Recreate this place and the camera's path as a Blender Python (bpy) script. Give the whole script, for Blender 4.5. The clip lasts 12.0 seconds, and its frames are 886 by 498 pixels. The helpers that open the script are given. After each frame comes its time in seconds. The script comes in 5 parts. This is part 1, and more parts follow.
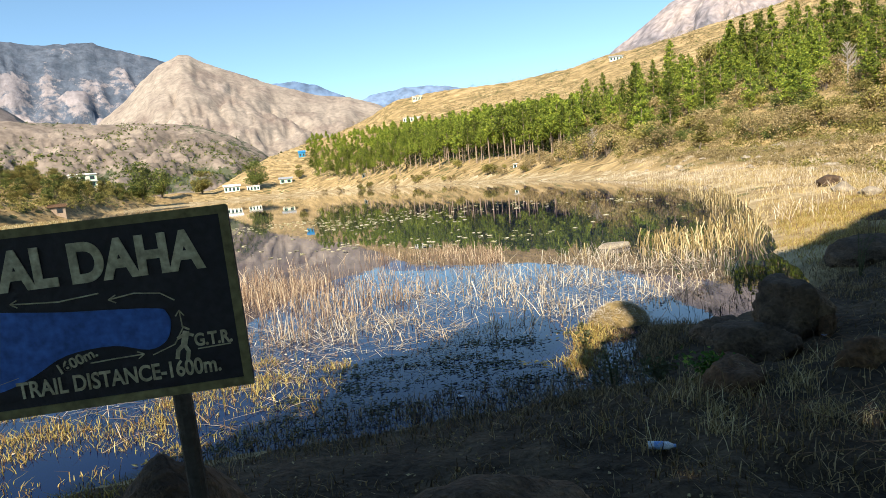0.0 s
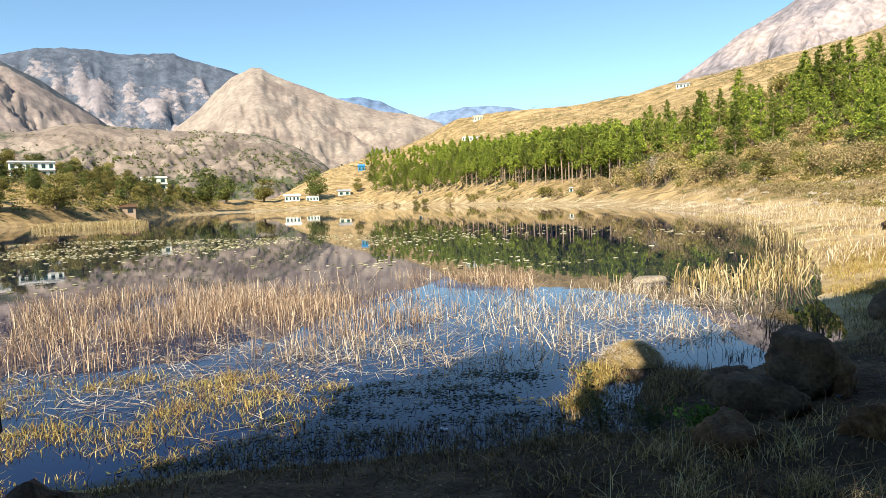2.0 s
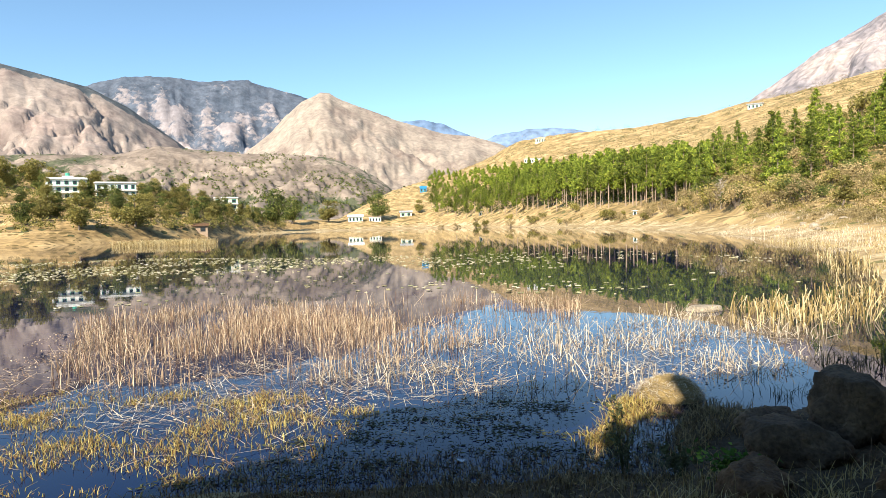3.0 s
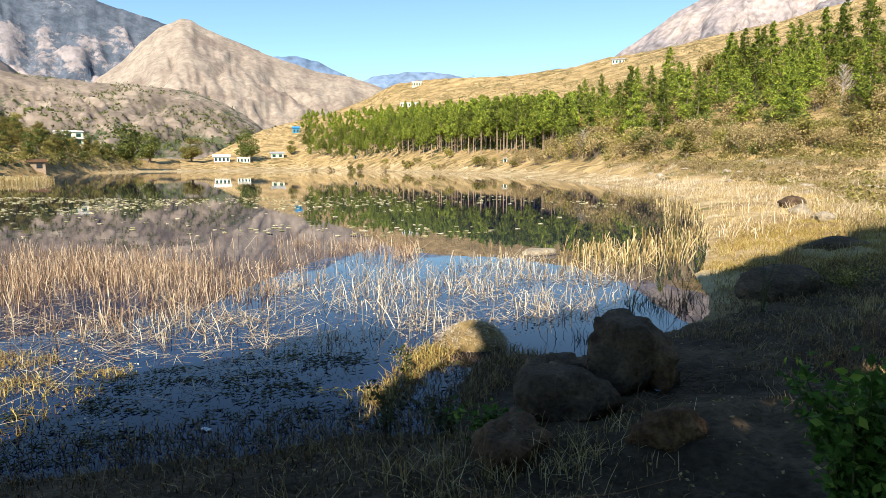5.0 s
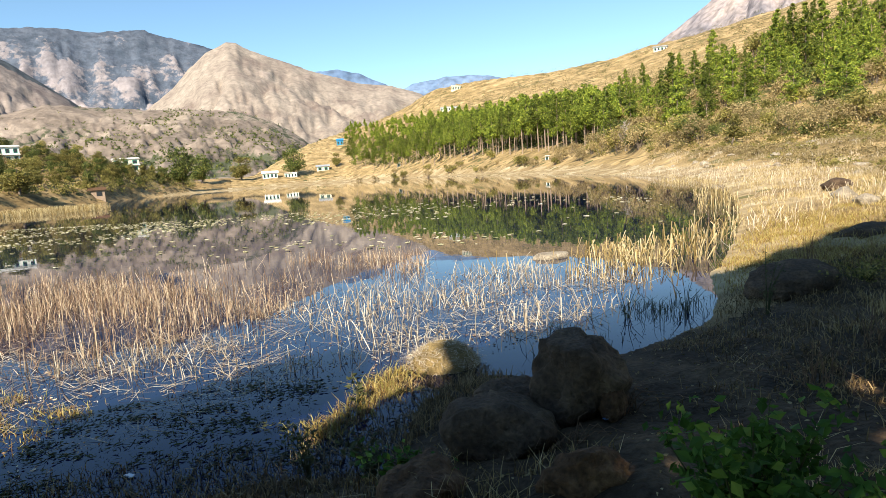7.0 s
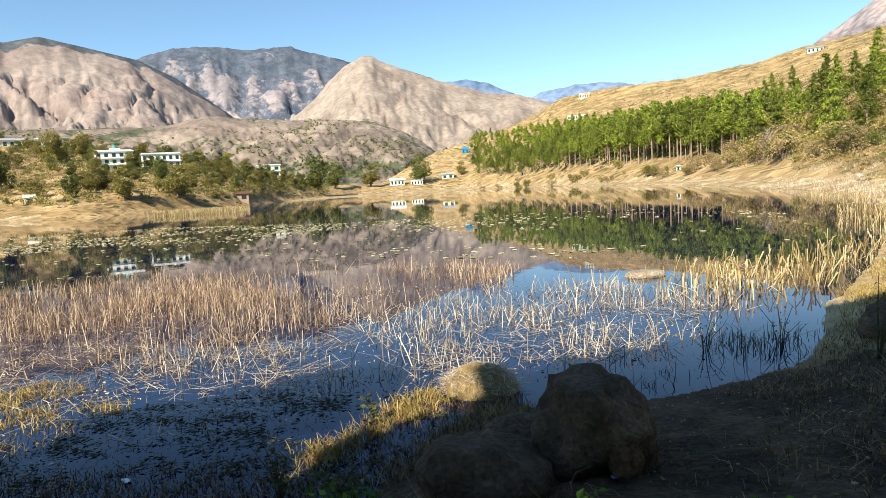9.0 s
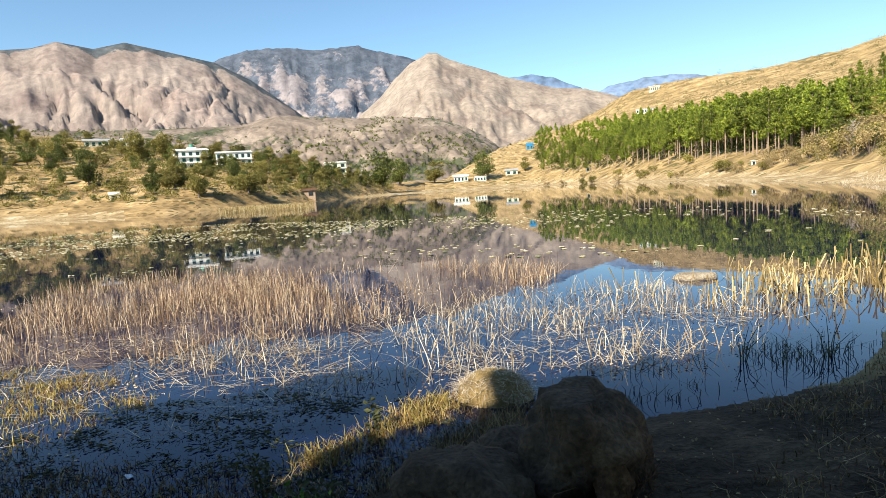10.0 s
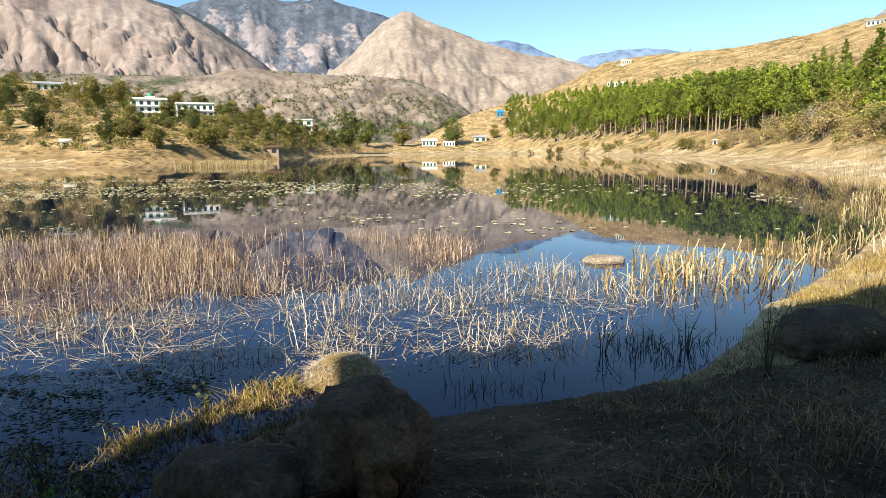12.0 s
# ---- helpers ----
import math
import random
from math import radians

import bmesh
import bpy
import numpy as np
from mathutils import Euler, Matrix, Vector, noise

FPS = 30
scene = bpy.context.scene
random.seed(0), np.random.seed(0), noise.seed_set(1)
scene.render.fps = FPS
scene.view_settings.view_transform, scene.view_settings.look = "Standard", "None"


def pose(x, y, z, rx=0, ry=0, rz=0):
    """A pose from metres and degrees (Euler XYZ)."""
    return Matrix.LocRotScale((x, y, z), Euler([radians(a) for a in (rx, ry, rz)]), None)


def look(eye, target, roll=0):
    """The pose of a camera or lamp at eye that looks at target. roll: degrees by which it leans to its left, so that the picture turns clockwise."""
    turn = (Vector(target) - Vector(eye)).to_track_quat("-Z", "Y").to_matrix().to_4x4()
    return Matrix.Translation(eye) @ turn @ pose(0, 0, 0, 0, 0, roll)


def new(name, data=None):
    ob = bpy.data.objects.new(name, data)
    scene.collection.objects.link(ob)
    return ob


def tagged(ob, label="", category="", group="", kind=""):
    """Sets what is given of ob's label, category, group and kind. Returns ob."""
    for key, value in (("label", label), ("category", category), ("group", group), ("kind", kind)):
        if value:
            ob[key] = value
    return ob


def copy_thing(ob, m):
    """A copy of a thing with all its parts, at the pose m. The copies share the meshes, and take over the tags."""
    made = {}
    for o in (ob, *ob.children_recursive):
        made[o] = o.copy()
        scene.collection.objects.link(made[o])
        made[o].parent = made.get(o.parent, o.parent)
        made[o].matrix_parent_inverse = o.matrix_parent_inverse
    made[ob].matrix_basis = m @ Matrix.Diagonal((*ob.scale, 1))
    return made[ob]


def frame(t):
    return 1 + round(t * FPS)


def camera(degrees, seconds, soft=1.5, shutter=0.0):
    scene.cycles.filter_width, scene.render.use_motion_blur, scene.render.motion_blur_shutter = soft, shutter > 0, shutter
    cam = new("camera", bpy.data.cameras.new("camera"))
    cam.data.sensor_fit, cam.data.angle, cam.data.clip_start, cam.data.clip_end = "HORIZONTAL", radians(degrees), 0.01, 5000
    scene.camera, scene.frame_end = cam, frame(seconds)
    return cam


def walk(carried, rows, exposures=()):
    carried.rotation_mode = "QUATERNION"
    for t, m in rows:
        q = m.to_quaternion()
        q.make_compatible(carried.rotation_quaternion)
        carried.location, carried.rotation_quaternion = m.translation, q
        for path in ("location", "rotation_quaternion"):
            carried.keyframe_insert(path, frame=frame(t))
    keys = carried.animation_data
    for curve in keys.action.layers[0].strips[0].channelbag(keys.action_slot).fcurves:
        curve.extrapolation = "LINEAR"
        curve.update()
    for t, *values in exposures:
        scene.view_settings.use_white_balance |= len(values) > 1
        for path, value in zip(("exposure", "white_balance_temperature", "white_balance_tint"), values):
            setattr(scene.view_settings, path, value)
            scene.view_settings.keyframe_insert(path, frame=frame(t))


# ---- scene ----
# Camera: seconds, x, y, z, yaw, pitch, roll
PATH = [
    (0.0, 0.000, 0.000, 1.899, -0.90, -6.61, 5.14),
    (0.5, 0.079, 0.040, 1.887, 0.25, -4.70, 2.16),
    (1.0, 0.230, 0.088, 1.898, 0.10, -7.52, 4.51),
    (1.5, 0.371, 0.065, 1.926, 4.83, -5.83, 2.86),
    (2.0, 0.513, 0.128, 1.934, 4.35, -4.54, 2.20),
    (2.5, 0.674, 0.217, 2.002, 3.40, -7.52, 3.84),
    (3.0, 0.847, 0.220, 1.966, 10.06, -2.34, 1.67),
    (3.5, 1.069, 0.331, 1.945, -0.32, -7.65, 4.39),
    (3.7, 1.117, 0.377, 1.988, -0.68, -7.64, 4.52),
    (5.3, 1.766, 1.117, 1.814, -1.23, -7.68, -0.30),
    (5.5, 1.849, 1.147, 1.824, 1.84, -4.65, 2.66),
    (6.0, 2.091, 1.202, 1.844, 5.81, -1.56, 2.52),
    (6.5, 2.306, 1.320, 1.836, 7.30, -6.61, 0.72),
    (7.0, 2.495, 1.367, 1.888, 2.81, -7.24, 4.06),
    (7.5, 2.758, 1.408, 1.896, 9.03, -5.50, 2.42),
    (7.7, 2.820, 1.429, 1.900, 12.43, -5.83, 2.66),
    (9.3, 3.311, 1.993, 1.840, 14.40, -5.76, 3.25),
    (9.5, 3.386, 2.049, 1.861, 13.38, -7.67, 4.10),
    (10.0, 3.594, 2.156, 1.854, 20.35, -5.71, 3.39),
    (10.5, 3.801, 2.269, 1.884, 26.16, -7.10, 3.71),
    (11.0, 3.979, 2.405, 1.939, 22.28, -6.18, 5.33),
    (11.5, 4.224, 2.479, 1.970, 25.29, -6.85, 1.92),
    (12.0, 4.477, 2.574, 1.990, 17.53, -9.12, 0.55),
]
cam = camera(71.75, 12.0, soft=0.5)
walk(cam, [(t, pose(x, y, z, 90 + p, r, w)) for t, x, y, z, w, p, r in PATH],
     exposures=[(0.0, 0.95), (2.0, 1.0), (3.0, 1.17), (3.7, 1.02), (5.5, 0.97), (12.0, 0.96)])

# ---- sky and sun ----
SUN_AZ, SUN_EL = -162.0, 38.0
world = bpy.data.worlds.new("sky")
scene.world = world
world.use_nodes = True
wn = world.node_tree
sky = wn.nodes.new("ShaderNodeTexSky")
sky.sky_type, sky.sun_disc = "NISHITA", False
sky.sun_elevation, sky.sun_rotation = radians(SUN_EL), radians(SUN_AZ)
sky.altitude, sky.air_density, sky.dust_density, sky.ozone_density = 1500, 1.0, 0.15, 1.5
air = wn.nodes.new("ShaderNodeVectorMath")
air.operation = "MULTIPLY"
air.inputs[1].default_value = (0.87, 1.0, 0.97)
wn.links.new(sky.outputs[0], air.inputs[0])
wn.links.new(air.outputs[0], wn.nodes["Background"].inputs[0])
wn.nodes["Background"].inputs[1].default_value = 0.105
lamp = bpy.data.lights.new("sun", "SUN")
lamp.energy, lamp.angle, lamp.color = 5.0, radians(0.53), (1.0, 0.88, 0.73)
sun = new("sun", lamp)
sa, se = radians(SUN_AZ), radians(SUN_EL)
to_sun = Vector((math.sin(sa) * math.cos(se), math.cos(sa) * math.cos(se), math.sin(se)))
sun.matrix_world = look(to_sun * 60, (0, 0, 0))


# ---- materials ----
def ramp_node(n, stops):
    r = n.nodes.new("ShaderNodeValToRGB")
    while len(r.color_ramp.elements) < len(stops):
        r.color_ramp.elements.new(0.5)
    for e, (p, c) in zip(r.color_ramp.elements, stops):
        e.position, e.color = p, (*c, 1)
    return r


def surface(name, stops, scale=4.0, rough=0.9, bump=0.3, fine=None, detail=8, spread=None, metal=0.0, spots=None, stretch=None, distance=0.05):
    """Stops: colour ramp over noise. spread: brightness range by piece. spots: (scale, radius, colour) of scattered growth."""
    m = bpy.data.materials.new(name)
    m.use_nodes = True
    n = m.node_tree
    b = n.nodes["Principled BSDF"]
    b.inputs["Roughness"].default_value, b.inputs["Metallic"].default_value = rough, metal
    b.inputs["Specular IOR Level"].default_value = 0.25
    tc = n.nodes.new("ShaderNodeTexCoord")
    vec = tc.outputs["Object"]
    if stretch:
        mp = n.nodes.new("ShaderNodeMapping")
        mp.inputs["Scale"].default_value = stretch
        n.links.new(vec, mp.inputs[0])
        vec = mp.outputs[0]
    a = n.nodes.new("ShaderNodeTexNoise")
    a.inputs["Scale"].default_value, a.inputs["Detail"].default_value, a.inputs["Roughness"].default_value = scale, detail, 0.65
    n.links.new(vec, a.inputs["Vector"])
    r = ramp_node(n, stops)
    n.links.new(a.outputs["Fac"], r.inputs[0])
    col = r.outputs[0]
    g = n.nodes.new("ShaderNodeTexNoise")
    g.inputs["Scale"].default_value, g.inputs["Detail"].default_value = fine or scale * 9, 4
    n.links.new(vec, g.inputs["Vector"])
    gm = n.nodes.new("ShaderNodeMapRange")
    gm.inputs[1].default_value, gm.inputs[2].default_value, gm.inputs[3].default_value, gm.inputs[4].default_value = 0.3, 0.7, 0.65, 1.35
    n.links.new(g.outputs["Fac"], gm.inputs[0])
    mx = n.nodes.new("ShaderNodeVectorMath")
    mx.operation = "SCALE"
    n.links.new(col, mx.inputs[0])
    n.links.new(gm.outputs[0], mx.inputs["Scale"])
    col = mx.outputs[0]
    if spots:
        for sc, rad, c in spots:
            v = n.nodes.new("ShaderNodeTexVoronoi")
            v.inputs["Scale"].default_value = sc
            n.links.new(vec, v.inputs["Vector"])
            big = n.nodes.new("ShaderNodeTexNoise")
            big.inputs["Scale"].default_value, big.inputs["Detail"].default_value = sc * 0.12, 5
            n.links.new(vec, big.inputs["Vector"])
            th = n.nodes.new("ShaderNodeMapRange")
            th.inputs[1].default_value, th.inputs[2].default_value, th.inputs[3].default_value, th.inputs[4].default_value = 0.35, 0.7, 0.0, rad
            n.links.new(big.outputs["Fac"], th.inputs[0])
            cmpn = n.nodes.new("ShaderNodeMath")
            cmpn.operation = "LESS_THAN"
            n.links.new(v.outputs["Distance"], cmpn.inputs[0])
            n.links.new(th.outputs[0], cmpn.inputs[1])
            mixn = n.nodes.new("ShaderNodeMix")
            mixn.data_type = "RGBA"
            n.links.new(cmpn.outputs[0], mixn.inputs["Factor"])
            n.links.new(col, mixn.inputs["A"])
            mixn.inputs["B"].default_value = (*c, 1)
            col = mixn.outputs["Result"]
    if spread:
        geo = n.nodes.new("ShaderNodeNewGeometry")
        sp = n.nodes.new("ShaderNodeMapRange")
        sp.inputs[3].default_value, sp.inputs[4].default_value = spread
        n.links.new(geo.outputs["Random Per Island"], sp.inputs[0])
        m2 = n.nodes.new("ShaderNodeVectorMath")
        m2.operation = "SCALE"
        n.links.new(col, m2.inputs[0])
        n.links.new(sp.outputs[0], m2.inputs["Scale"])
        col = m2.outputs[0]
    n.links.new(col, b.inputs["Base Color"])
    if bump:
        bp = n.nodes.new("ShaderNodeBump")
        bp.inputs["Strength"].default_value, bp.inputs["Distance"].default_value = bump, distance
        n.links.new(g.outputs["Fac"], bp.inputs["Height"])
        n.links.new(bp.outputs[0], b.inputs["Normal"])
    return m


def growth(name, stops, spread=(0.6, 1.4), through_light=0.3, rough=0.65):
    """Leaves, needles and stalks: colour by piece, some light let through."""
    m = bpy.data.materials.new(name)
    m.use_nodes = True
    n = m.node_tree
    b = n.nodes["Principled BSDF"]
    b.inputs["Roughness"].default_value = rough
    b.inputs["Specular IOR Level"].default_value = 0.25
    geo = n.nodes.new("ShaderNodeNewGeometry")
    r = ramp_node(n, stops)
    n.links.new(geo.outputs["Random Per Island"], r.inputs[0])
    info = n.nodes.new("ShaderNodeObjectInfo")
    sp = n.nodes.new("ShaderNodeMapRange")
    sp.inputs[3].default_value, sp.inputs[4].default_value = spread
    n.links.new(info.outputs["Random"], sp.inputs[0])
    sc = n.nodes.new("ShaderNodeVectorMath")
    sc.operation = "SCALE"
    n.links.new(r.outputs[0], sc.inputs[0])
    n.links.new(sp.outputs[0], sc.inputs["Scale"])
    n.links.new(sc.outputs[0], b.inputs["Base Color"])
    if through_light:
        t = n.nodes.new("ShaderNodeBsdfTranslucent")
        n.links.new(sc.outputs[0], t.inputs[0])
        mix = n.nodes.new("ShaderNodeMixShader")
        mix.inputs[0].default_value = through_light
        n.links.new(b.outputs[0], mix.inputs[1])
        n.links.new(t.outputs[0], mix.inputs[2])
        n.links.new(mix.outputs[0], n.nodes["Material Output"].inputs[0])
    return m


# brown soil, darkened: part of the bank's shade is put into this colour
M_SOIL = surface("shade_dark_bank_soil", [(0.3, (0.022, 0.015, 0.009)), (0.5, (0.062, 0.042, 0.025)), (0.75, (0.14, 0.096, 0.054))], 1.6, 0.95, 0.8, 22)
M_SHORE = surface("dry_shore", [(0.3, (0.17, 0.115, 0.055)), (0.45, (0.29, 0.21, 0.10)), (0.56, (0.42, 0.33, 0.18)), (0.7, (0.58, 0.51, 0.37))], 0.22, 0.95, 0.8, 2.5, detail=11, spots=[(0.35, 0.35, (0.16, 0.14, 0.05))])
M_TERRACE = surface("terraced_slope", [(0.3, (0.10, 0.07, 0.03)), (0.48, (0.29, 0.20, 0.085)), (0.7, (0.48, 0.35, 0.17))], 0.09, 0.95, 0.7, 0.7, spots=[(0.22, 0.5, (0.06, 0.065, 0.025)), (0.5, 0.45, (0.12, 0.085, 0.03))], stretch=(1, 1, 2.5))
M_SLOPE = surface("dry_grass_slope", [(0.3, (0.13, 0.10, 0.04)), (0.46, (0.30, 0.215, 0.095)), (0.56, (0.40, 0.29, 0.135)), (0.72, (0.52, 0.39, 0.21))], 0.10, 0.95, 1.0, 0.35, detail=12, spots=[(0.14, 0.5, (0.15, 0.115, 0.045)), (0.3, 0.45, (0.11, 0.11, 0.04))], distance=1.5)
# far ridges painted blue: the distance haze is in the base colour
M_BLUE = surface("haze_blue_ridge", [(0.35, (0.10, 0.165, 0.27)), (0.65, (0.16, 0.225, 0.33))], 0.002, 0.95, 0.4, 0.02, distance=15)
M_ROCKY = surface("rocky_mountain", [(0.3, (0.12, 0.12, 0.14)), (0.48, (0.27, 0.24, 0.24)), (0.68, (0.42, 0.35, 0.31))], 0.006, 0.95, 0.8, 0.05, distance=12)
M_BED = surface("lake_bed", [(0.3, (0.03, 0.027, 0.015)), (0.7, (0.08, 0.065, 0.035))], 1.2, 0.9, 0.4)
M_ROCK = surface("brown_rock", [(0.25, (0.03, 0.021, 0.015)), (0.5, (0.09, 0.06, 0.038)), (0.75, (0.2, 0.14, 0.085))], 3.0, 0.9, 0.9, 30)
M_REDROCK = surface("red_brown_rock", [(0.25, (0.04, 0.022, 0.013)), (0.5, (0.11, 0.06, 0.03)), (0.75, (0.22, 0.135, 0.072))], 4.0, 0.9, 0.9, 30)
M_PALEROCK = surface("pale_rock", [(0.3, (0.20, 0.165, 0.115)), (0.55, (0.34, 0.29, 0.21)), (0.75, (0.47, 0.42, 0.33))], 3.0, 0.9, 0.7, 30)
M_MOUND = surface("mound_turf", [(0.3, (0.18, 0.13, 0.05)), (0.55, (0.38, 0.28, 0.12)), (0.75, (0.52, 0.42, 0.21))], 6.0, 0.95, 1.0, 70)
M_BARK = surface("bark", [(0.3, (0.09, 0.07, 0.05)), (0.7, (0.22, 0.18, 0.14))], 3.0, 0.95, 0.8, 25, stretch=(1, 1, 0.3))
M_PINEBARK = surface("pine_bark", [(0.3, (0.22, 0.16, 0.11)), (0.7, (0.42, 0.33, 0.25))], 2.0, 0.95, 0.8, 20, stretch=(1, 1, 0.3))
M_TWIG = surface("dry_twig", [(0.3, (0.10, 0.06, 0.035)), (0.7, (0.24, 0.15, 0.09))], 20, 0.9, 0.2, 60)
M_DEADWOOD = surface("dead_wood", [(0.3, (0.28, 0.24, 0.2)), (0.7, (0.5, 0.45, 0.38))], 3.0, 0.9, 0.5, 30)
M_PINE = growth("pine_needles", [(0.0, (0.05, 0.085, 0.012)), (0.5, (0.15, 0.20, 0.024)), (1.0, (0.34, 0.38, 0.05))], (0.55, 1.35), 0.18)
M_LEAF = growth("broad_leaves", [(0.0, (0.04, 0.065, 0.016)), (0.6, (0.115, 0.14, 0.034)), (1.0, (0.23, 0.23, 0.06))], (0.7, 1.3), 0.25)
M_OLIVE = growth("dry_shrub_leaves", [(0.0, (0.10, 0.10, 0.025)), (0.5, (0.22, 0.20, 0.05)), (1.0, (0.38, 0.32, 0.10))], (0.7, 1.35), 0.25)
M_BRUSH = growth("brown_brush", [(0.0, (0.15, 0.115, 0.05)), (0.5, (0.32, 0.245, 0.105)), (1.0, (0.48, 0.38, 0.19))], (0.7, 1.25), 0.15)
M_SHRUB = growth("green_shrub_leaves", [(0.0, (0.035, 0.085, 0.014)), (0.8, (0.09, 0.19, 0.03)), (1.0, (0.22, 0.32, 0.05))], (1, 1), 0.35)
M_REED = growth("brown_reed", [(0.0, (0.12, 0.07, 0.045)), (0.5, (0.36, 0.24, 0.145)), (1.0, (0.85, 0.69, 0.47))], (1, 1), 0.15)
M_STRAW = growth("pale_straw", [(0.0, (0.20, 0.14, 0.08)), (0.5, (0.52, 0.43, 0.29)), (1.0, (0.86, 0.78, 0.61))], (1, 1), 0.15)
M_CATTAIL = growth("yellow_reed", [(0.0, (0.20, 0.14, 0.045)), (0.5, (0.46, 0.34, 0.14)), (1.0, (0.78, 0.66, 0.38))], (1, 1), 0.2)
M_GOLD = growth("golden_grass", [(0.0, (0.15, 0.085, 0.03)), (0.3, (0.36, 0.22, 0.07)), (0.6, (0.34, 0.30, 0.07)), (1.0, (0.72, 0.57, 0.22))], (1, 1), 0.25)
# dry grass for the shaded bank, with some of that shade in its colour
M_DRYGRASS = growth("shade_dulled_grass", [(0.0, (0.06, 0.04, 0.02)), (0.5, (0.19, 0.13, 0.06)), (1.0, (0.46, 0.34, 0.17))], (1, 1), 0.15)
# near-black green: the shade over these weeds is put into the colour
M_WEED = growth("shade_dark_weed", [(0.0, (0.035, 0.04, 0.018)), (1.0, (0.09, 0.10, 0.04))], (1, 1), 0.2)
# cream stops carry the sun's glint on the pads as base colour
M_PAD = growth("lily_pad", [(0.0, (0.22, 0.23, 0.07)), (0.35, (0.48, 0.43, 0.2)), (1.0, (0.74, 0.66, 0.44))], (1, 1), 0.0, 0.35)
M_WHITE = surface("whitewash", [(0.3, (0.70, 0.69, 0.64)), (0.7, (0.82, 0.81, 0.77))], 0.6, 0.85, 0.1, 8)
M_CREAM = surface("cream_plaster", [(0.3, (0.60, 0.55, 0.42)), (0.7, (0.74, 0.69, 0.56))], 0.6, 0.85, 0.1, 8)
M_MUD = surface("mud_plaster", [(0.3, (0.30, 0.21, 0.14)), (0.7, (0.46, 0.35, 0.25))], 0.8, 0.95, 0.2, 8)
M_TIN = surface("tin_roof", [(0.3, (0.40, 0.42, 0.43)), (0.7, (0.58, 0.6, 0.6))], 1.2, 0.45, 0.2, 10, metal=0.4)
M_BLUETIN = surface("blue_tin", [(0.3, (0.02, 0.16, 0.36)), (0.7, (0.04, 0.25, 0.48))], 1.2, 0.5, 0.2, 10)
M_GREENTIN = surface("green_paint", [(0.3, (0.05, 0.30, 0.20)), (0.7, (0.09, 0.42, 0.29))], 1.2, 0.5, 0.2, 10)
M_PANE = surface("dark_window", [(0.3, (0.02, 0.025, 0.03)), (0.7, (0.04, 0.045, 0.05))], 2, 0.15, 0.0)
M_SIGN = surface("black_sign_paint", [(0.3, (0.007, 0.008, 0.014)), (0.7, (0.015, 0.016, 0.024))], 6, 0.6, 0.15, 60)
M_BORDER = surface("olive_border_paint", [(0.3, (0.10, 0.095, 0.045)), (0.7, (0.16, 0.15, 0.075))], 8, 0.7, 0.15, 60)
M_LETTER = surface("cream_letter_paint", [(0.3, (0.27, 0.26, 0.18)), (0.7, (0.38, 0.36, 0.27))], 20, 0.7, 0.1, 90)
M_MAP = surface("blue_lake_paint", [(0.3, (0.02, 0.075, 0.30)), (0.7, (0.035, 0.11, 0.40))], 8, 0.6, 0.1, 60)
M_POST = surface("black_iron", [(0.3, (0.02, 0.02, 0.02)), (0.7, (0.04, 0.037, 0.035))], 12, 0.6, 0.3, 60)
M_LABEL = surface("blue_label", [(0.3, (0.05, 0.2, 0.6)), (0.7, (0.45, 0.62, 0.85))], 30, 0.4, 0.0)
M_PLASTIC = surface("clear_plastic", [(0.3, (0.55, 0.6, 0.65)), (0.7, (0.75, 0.8, 0.85))], 30, 0.2, 0.0)


